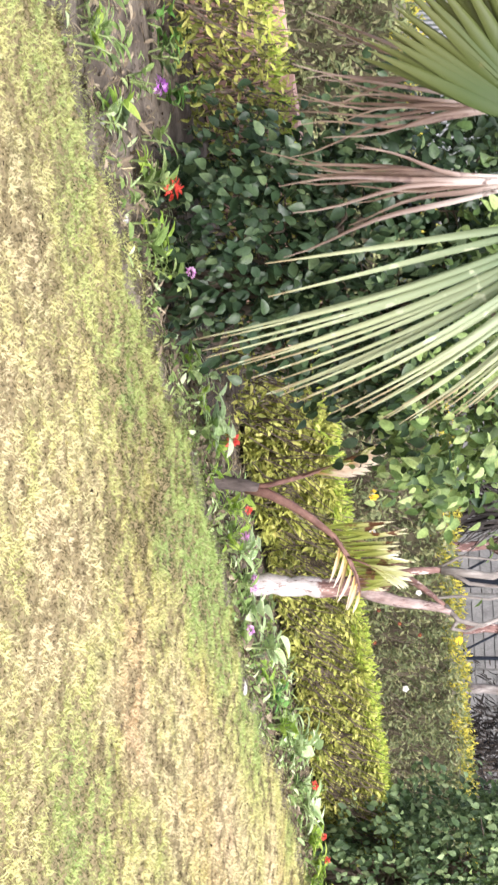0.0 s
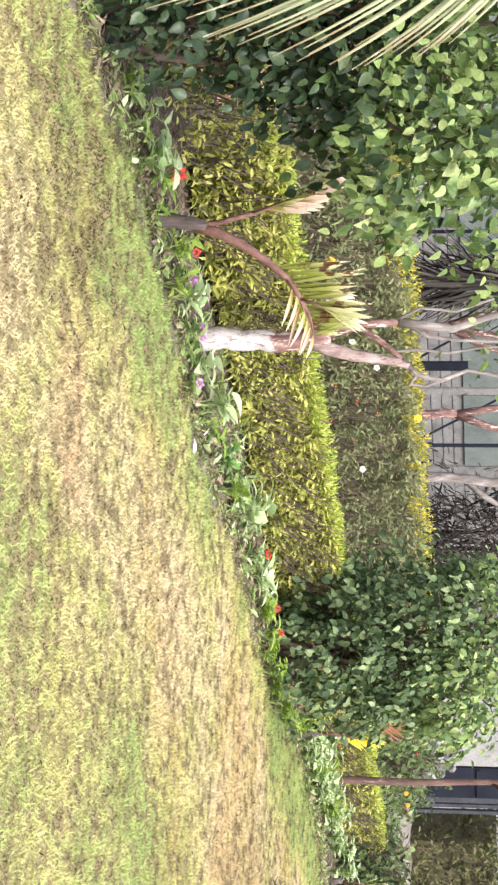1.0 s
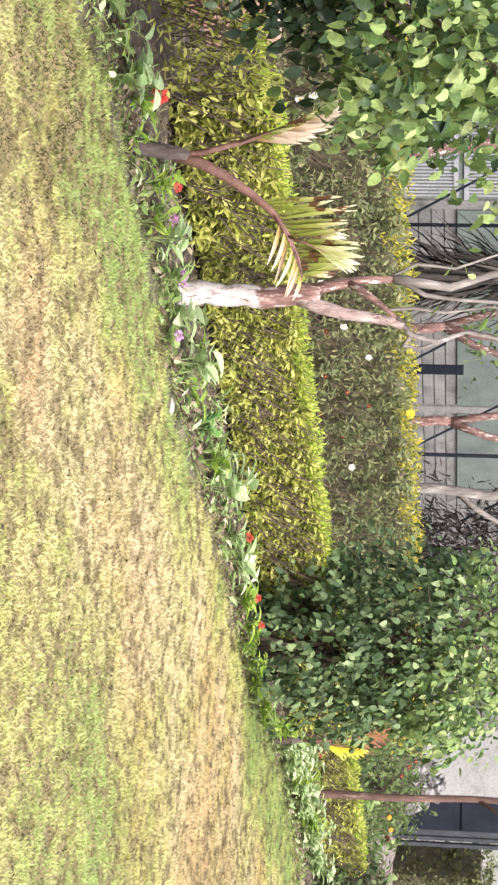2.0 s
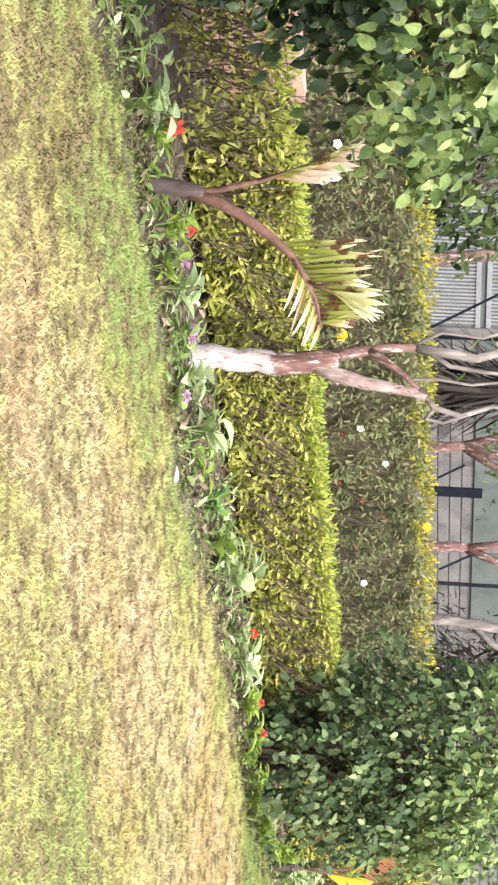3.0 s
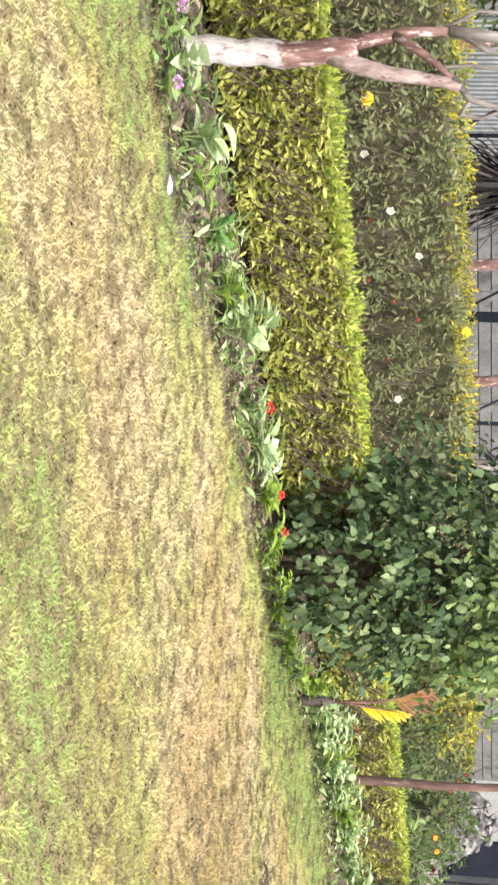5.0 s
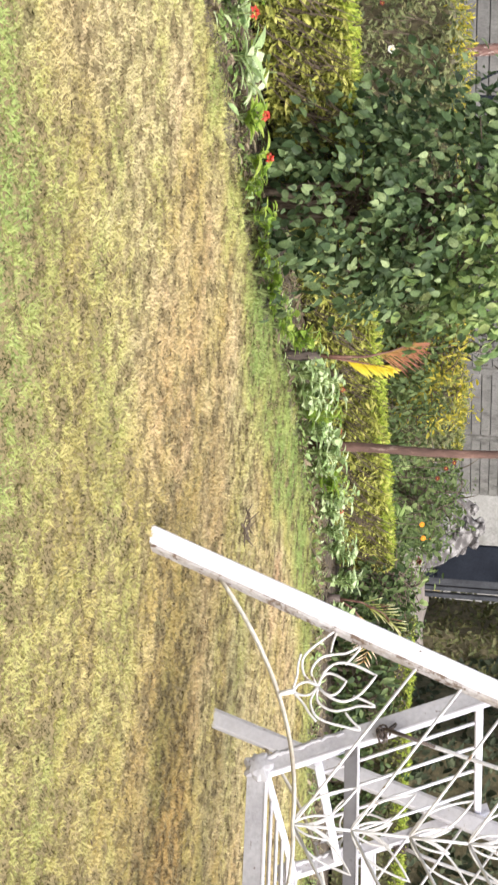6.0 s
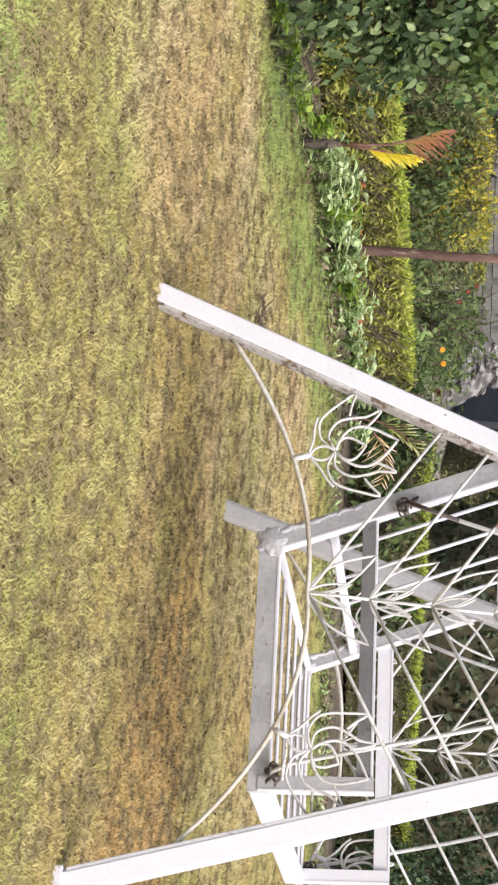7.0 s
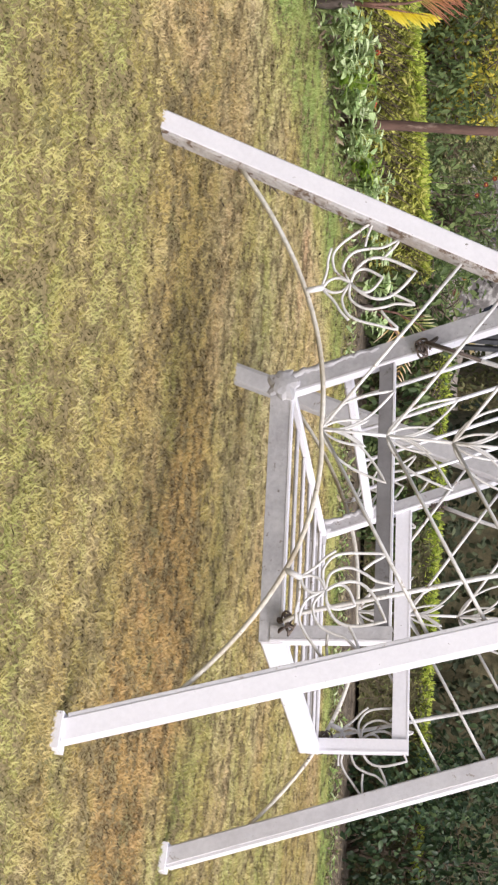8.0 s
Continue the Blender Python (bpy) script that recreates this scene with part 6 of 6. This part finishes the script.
bed_plant(1.42, 9.45, "low plant with a lilac flower", 10, (.06, .03), M_BEDLEAF, .05, M_PINK, seed=8, fr=.03)
bed_plant(1.57, 9.88, "pale plant with large round leaves", 16, (.10, .07), M_PALELEAF, .14, seed=9)
bed_plant(1.72, 9.98, "bright green leafy bedding plant", 16, (.08, .03), M_LIMELEAF, .1, seed=10)
bed_plant(1.93, 10.32, "dark green frilled bedding plant", 22, (.07, .03), M_GREENLEAF, .10, seed=11)
bed_plant(2.15, 10.62, "bright green leafy bedding plant", 20, (.09, .03), M_LIMELEAF, .13, seed=12)
bed_plant(2.32, 10.88, "large pale plant with long leaves", 28, (.12, .05), M_PALELEAF, .17, seed=13, spread=1.5)
bed_plant(2.20, 10.78, PALE, 14, (.10, .045), M_PALELEAF, .11, seed=14)
bed_plant(2.48, 11.15, "small dry-edged bedding plant", 16, (.07, .025), M_BEDLEAF, .08, seed=15)
bed_plant(2.70, 11.48, "pale plant with a peach-red flower", 18, (.08, .035), M_PALELEAF, .12, M_RED, seed=16, fr=.03)
bed_plant(2.88, 11.75, PALE, 18, (.10, .05), M_PALELEAF, .12, seed=17)
bed_plant(2.98, 11.9, PALE, 16, (.09, .045), M_PALELEAF, .10, seed=18)
bed_plant(3.17, 12.0, "lime green plant with a red flower head", 18, (.10, .045), M_LIMELEAF, .11, M_RED, seed=19, fr=.028)
bed_plant(3.37, 12.2, "lime green plant with a red flower head", 14, (.09, .04), M_LIMELEAF, .11, M_RED, seed=20, fr=.026)
for i, (x, y) in enumerate(((3.5, 12.22), (3.68, 12.42), (3.85, 12.62), (4.0, 12.8), (4.12, 13.0), (4.25, 13.2), (4.38, 13.55))):
    bed_plant(x, y, "low bright lime-green leafy plant at the lawn's edge", 42, (.052, .026), M_LIMELEAF, .09 + .03 * (i % 2), seed=30 + i)
for i, (x, y) in enumerate(((4.55, 13.9), (4.7, 14.05), (4.82, 14.25), (4.95, 14.4), (5.05, 14.6), (5.15, 14.75), (5.28, 14.92), (5.36, 15.12), (5.52, 15.3), (5.66, 15.45), (5.8, 15.65), (5.95, 15.85), (6.1, 16.05), (6.3, 16.25), (4.98, 14.75), (5.5, 15.5), (6.5, 16.5), (6.8, 16.7), (7.1, 16.85))):
    bed_plant(x - .04, y + .08, "pale grey-green leafy plant in a dense row", 64, (.066, .040), M_PALELEAF if i % 5 else M_LIMELEAF, .16 + .04 * (i % 3), M_RED if i in (7, 12, 14) else None, seed=50 + i, group="pale row along the bed", fr=.02)
bed_plant(-1.06, 7.0, "leafy plant with a purple globe flower", 12, (.06, .025), M_BEDLEAF, .10, M_PURPLE, seed=80, fr=.04)
for i, (x, y) in enumerate(((-1.36, 7.42), (-1.22, 7.46), (-1.30, 7.72), (-1.08, 7.62), (-1.42, 7.95), (-1.16, 8.02))):
    bed_plant(x, y, "dull green weed among dry litter on shaded soil", 18, (.06, .032), M_WEED if i % 3 == 1 else M_GREENLEAF, .08 + .03 * (i % 2), seed=95 + i, spread=1.3)
bed_plant(-0.68, 7.12, "plant with a bright red flower head", 14, (.09, .05), M_BEDLEAF, .12, M_RED, seed=81, fr=.05)
bed_plant(-0.36, 7.45, "plant with a pale pink flower", 14, (.07, .03), M_BEDLEAF, .12, M_PINK, seed=82, fr=.03)
bed_plant(-0.45, 7.2, "bright green strap-leaved plant", 14, (.11, .03), M_BEDLEAF, .08, seed=83)
for i, (x, y) in enumerate(((-1.15, 6.5), (-0.9, 6.62), (0.05, 8.05), (0.2, 8.25), (-1.3, 6.4), (0.62, 8.75))):
    bed_plant(x, y, "small green weedy plant on the soil", 12, (.08, .028), M_LIMELEAF if i % 2 else M_BEDLEAF, .07, seed=90 + i)
for i, (x, y) in enumerate(((6.9, 19.6), (7.3, 20.4), (7.7, 21.2), (8.2, 21.0), (7.5, 22.6), (7.9, 22.9), (6.7, 21.0), (8.6, 22.5), (6.4, 19.9), (6.9, 20.6), (6.3, 20.8), (7.1, 21.6), (6.6, 22.2), (7.2, 23.3), (8.0, 24.0), (8.4, 23.4), (7.6, 24.4), (6.9, 24.0), (9.0, 21.8), (9.3, 22.8))):
    bed_plant(x, y, "tall green marigold weed", 26, (.14, .05), M_BEDLEAF, .42, M_ORANGE if i in (4, 5) else (M_DULLRED if i in (6, 2) else None), seed=110 + i, spread=3.0, heads=2, fr=.04, group="weeds by the bank")


def dry_fern(x, y, seed):
    th = thing("palm_seedling", "small palm with dry brown feathery fronds", "palm", pose(x, y, 0))
    sh = Shape(); sh.tube([(0, 0, -.02), (0, 0, .12)], [.035, .03], 8)
    part("stem", sh.mesh("seedling_stem", M_PALMSTEM, True), th)
    frond(th, [(0, 0, .1), (.09, 0, .24), (.22, 0, .34), (.38, 0, .37), (.52, 0, .33)], .009, 11, .17, .009, M_FROND_DRY, [(.2, -.2, -.9), (.2, .3, .7)], split_from=.3)
    frond(th, [(0, 0, .1), (.02, 0, .3), (.10, 0, .48), (.24, 0, .60)], .010, 10, .22, .010, M_FROND, [(.6, -.2, .6), (-.3, .3, .7)], split_from=.3)


dry_fern(7.05, 17.3, 5)

# ---- loose bits ----
def pale_stone(x, y, label, sx, sy, sz, seed):
    bm = bmesh.new()
    bmesh.ops.create_icosphere(bm, subdivisions=2, radius=1)
    rd = random.Random(seed)
    for v in bm.verts:
        k = 1 + .18 * math.sin(v.co.x * 3 + seed) + .1 * math.sin(v.co.y * 5 + v.co.z * 4)
        v.co = Vector((v.co.x * sx * k, v.co.y * sy * k, v.co.z * sz * k))
    me = bpy.data.meshes.new("stone"); bm.to_mesh(me); bm.free(); me.materials.append(M_STONE)
    ob = new("stone", me); ob.matrix_basis = pose(x, y, sz * .5, 0, 0, rd.uniform(0, 180))
    tagged(ob, label, "stone")


pale_stone(1.77, 9.74, "flat whitish stone at the lawn's edge", .045, .02, .014, 2)
pale_stone(-0.86, 6.62, "small pale stone at the lawn's edge", .025, .02, .018, 4)
pale_stone(-0.52, 6.98, "small pale stone at the lawn's edge", .025, .02, .018, 5)


def twig(x, y, a, l, seed):
    rd = random.Random(seed)
    th = thing("twig", "fallen dry branched twig on the grass", "twig", pose(x, y, .012))
    d = Vector((math.cos(a), math.sin(a), 0))
    sh = Shape(); sh.tube([(0, 0, 0), d * l * .5 + Vector((0, 0, .03)), d * l], [.008, .006, .004], 5)
    part("stem", sh.mesh("twig_stem", M_TWIG), th)
    for k in range(7):
        q = d * l * rd.uniform(.1, .9) + Vector((0, 0, .012))
        sh = Shape(); sh.tube([q, q + Vector((rd.gauss(0, .045), rd.gauss(0, .045), rd.uniform(.01, .06)))], [.005, .003], 4)
        part("side_twig", sh.mesh("side_twig", M_TWIG), th)


twig(5.34, 12.66, .7, .17, 1); twig(5.42, 12.74, 2.6, .15, 2)
_n = 330
_cx, _cy = lawn_places(_n * 3, -2, 10, 5.0, 16.5)
_cx, _cy = _cx[:_n], _cy[:_n]; _n = len(_cx)
_a = rng.uniform(0, 2 * np.pi, _n)
_v, _t = leaf_cloud(np.stack([_cx, _cy, np.full(_n, .022)], -1), np.stack([np.cos(_a), np.sin(_a), rng.normal(0, .3, _n)], -1), np.stack([rng.normal(0, .5, _n), rng.normal(0, .5, _n), np.ones(_n)], -1), rng.uniform(.010, .030, _n), rng.uniform(.006, .013, _n), .4, .2)
clods = new("lawn_debris", mesh_np("lawn_debris", _v, _t, M_DEBRIS)); tagged(clods, "dark crumbs and dead leaves on the grass", "debris", kind="stuff")


# ---- soft weeds, rubble and the brick edging ----
for _x, _y, _lob, _sd in ((6.75, 20.3, [((0, 0, .35), (.75, .6, .35)), ((.2, .1, .65), (.5, .5, .3))], 21), (7.4, 22.0, [((0, 0, .35), (.8, .6, .36)), ((-.3, .1, .6), (.5, .5, .25))], 22), (8.6, 21.4, [((0, 0, .25), (.7, .6, .26))], 23)):
    shrub("soft green clump of tall weeds beyond the hedge", _x, _y, _lob, 2600, 60, (.075, .028), M_WEED, stems=5, seed=_sd)


def rubble_heap():
    th = thing("rubble_heap", "heap of grey earth and whitish rubble", "rubble", pose(8.5, 25.5, 0))
    xs, ys = np.linspace(-1.3, 1.0, 64), np.linspace(-1.2, 1.2, 64)
    f = lambda x, y: 0.15 + 1.05 * np.exp(-((x + .2) / .75) ** 2 - (y / .7) ** 2) + .22 * (value_noise(x, y, .34, 41) - .5) + .16 * (value_noise(x, y, .12, 42) - .5) + .07 * (value_noise(x, y, .05, 43) - .5) - .25
    part("mound", grid_mesh("rubble_mound", xs, ys, f, M_RUBBLE), th)
    rd = random.Random(4)
    for k in range(44):
        x, y = rd.gauss(-.2, .4), rd.uniform(-.7, .1)
        bm = bmesh.new()
        bmesh.ops.create_icosphere(bm, subdivisions=2, radius=1)
        r = rd.uniform(.025, .08)
        for v in bm.verts:
            v.co = Vector((v.co.x * r * rd.uniform(.7, 1.5), v.co.y * r * rd.uniform(.7, 1.3), v.co.z * r * rd.uniform(.4, 1.0)))
        me = bpy.data.meshes.new("lump"); bm.to_mesh(me); bm.free(); me.materials.append(M_RUBBLE)
        part("lump", me, th, m=pose(x, y, float(f(np.array(x), np.array(y))) + r * .2, 0, 0, rd.uniform(0, 90)))


rubble_heap()


def brick_edging():
    """A low dry-laid brick kerb behind the thin hedge."""
    th = thing("brick_edging", "low dry-laid edging of worn clay bricks behind the hedge", "brick edging", Matrix.Translation((0.58 - 0.777 * 1.5, 8.49 + 0.63 * 1.5, 0)) @ pose(0, 0, 0, 0, 0, 50.97))
    rd = random.Random(6)
    me = [box_mesh("brick", -.108, .108, -.05, .05, 0, .066, M_BRICK, .008) for _ in range(2)]
    for i in range(26):
        for j in range(6):
            if j > 3 and rd.random() < .35:
                continue
            part("brick", me[i % 2], th, m=pose(-4.9 + .225 * i + (.11 if j % 2 else 0), rd.uniform(-.015, .015), .03 + .073 * j, 0, 0, rd.uniform(-3, 3)))


brick_edging()

shrub("mass of dry dark brushwood behind the hedge", 4.35, 19.6, [((0, 0, .6), (.85, .5, .6)), ((.1, .1, 1.2), (.85, .5, .5)), ((-.1, .1, 1.7), (.7, .5, .35))], 5200, 40, (.12, .022), M_DEADLEAF, stems=14, seed=31)

shrub("soft mid-green leafy shrub swallowing the olive hedge", 5.30, 18.15, [((0, 0, .38), (.62, .5, .36)), ((-.15, .05, .58), (.5, .45, .2)), ((.3, 0, .5), (.4, .4, .28))], 3800, 40, (.065, .026), M_WEED, stems=6, seed=41)
shrub("bushy yellow-green top growth at the olive hedge's end", 5.28, 18.30, [((-.12, 0, .70), (.30, .28, .24)), ((.22, 0, .78), (.32, .28, .22)), ((.02, .1, .50), (.40, .3, .3))], 3600, 40, (.055, .022), M_HEDGE_B_TOP, stems=6, seed=61)
shrub("dark leafy shrub between the olive hedge and the wall", -0.45, 14.15, [((0, 0, .75), (.75, .4, .5)), ((.2, .1, 1.25), (.7, .4, .45))], 3000, 40, (.10, .04), M_DARK_LEAF_B, stems=8, seed=43)
for _x, _y, _sd in ((7.0, 17.9, 51), (7.9, 17.9, 52), (7.4, 18.9, 53), (8.8, 18.2, 54)):
    shrub("low dark leafy clump in the far corner bed", _x, _y, [((0, 0, .22), (.5, .4, .24)), ((.1, .05, .42), (.35, .3, .2))], 1500, 30, (.075, .036), M_DARK_LEAF_B, stems=4, seed=_sd)

for _x, _y, _z, _m in ((6.95, 19.58, .615, M_ORANGE), (7.07, 19.55, .635, M_ORANGE), (6.52, 19.62, .73, M_DULLRED), (6.43, 19.66, .80, M_DULLRED), (6.38, 19.7, .87, M_DULLRED)):
    blossom("marigold", "double marigold flower on a tall stalk" if _m is M_ORANGE else "faded red-brown flower on a tall stalk", _x, _y, _z, .026 if _m is M_ORANGE else .023, _m, 10, group="marigolds by the bank", stem=_z - .05)
for _i in range(70):
    _s, _o = random.uniform(s_of(-1.2), s_of(3.4)), random.uniform(.06, .62)
    _p = edge_at(_s, _o)
    if behind_edge(_p[0], _p[1]) > 0.03:
        bed_plant(float(_p[0]), float(_p[1]), "small seedling weed on the bed's soil", random.randint(6, 11), (.055, .02) if _i % 3 else (.06, .034), (M_BEDLEAF, M_LIMELEAF, M_PALELEAF, M_WEED)[_i % 4], random.uniform(.04, .10), seed=200 + _i, name="seedling", group="seedlings in the bed")
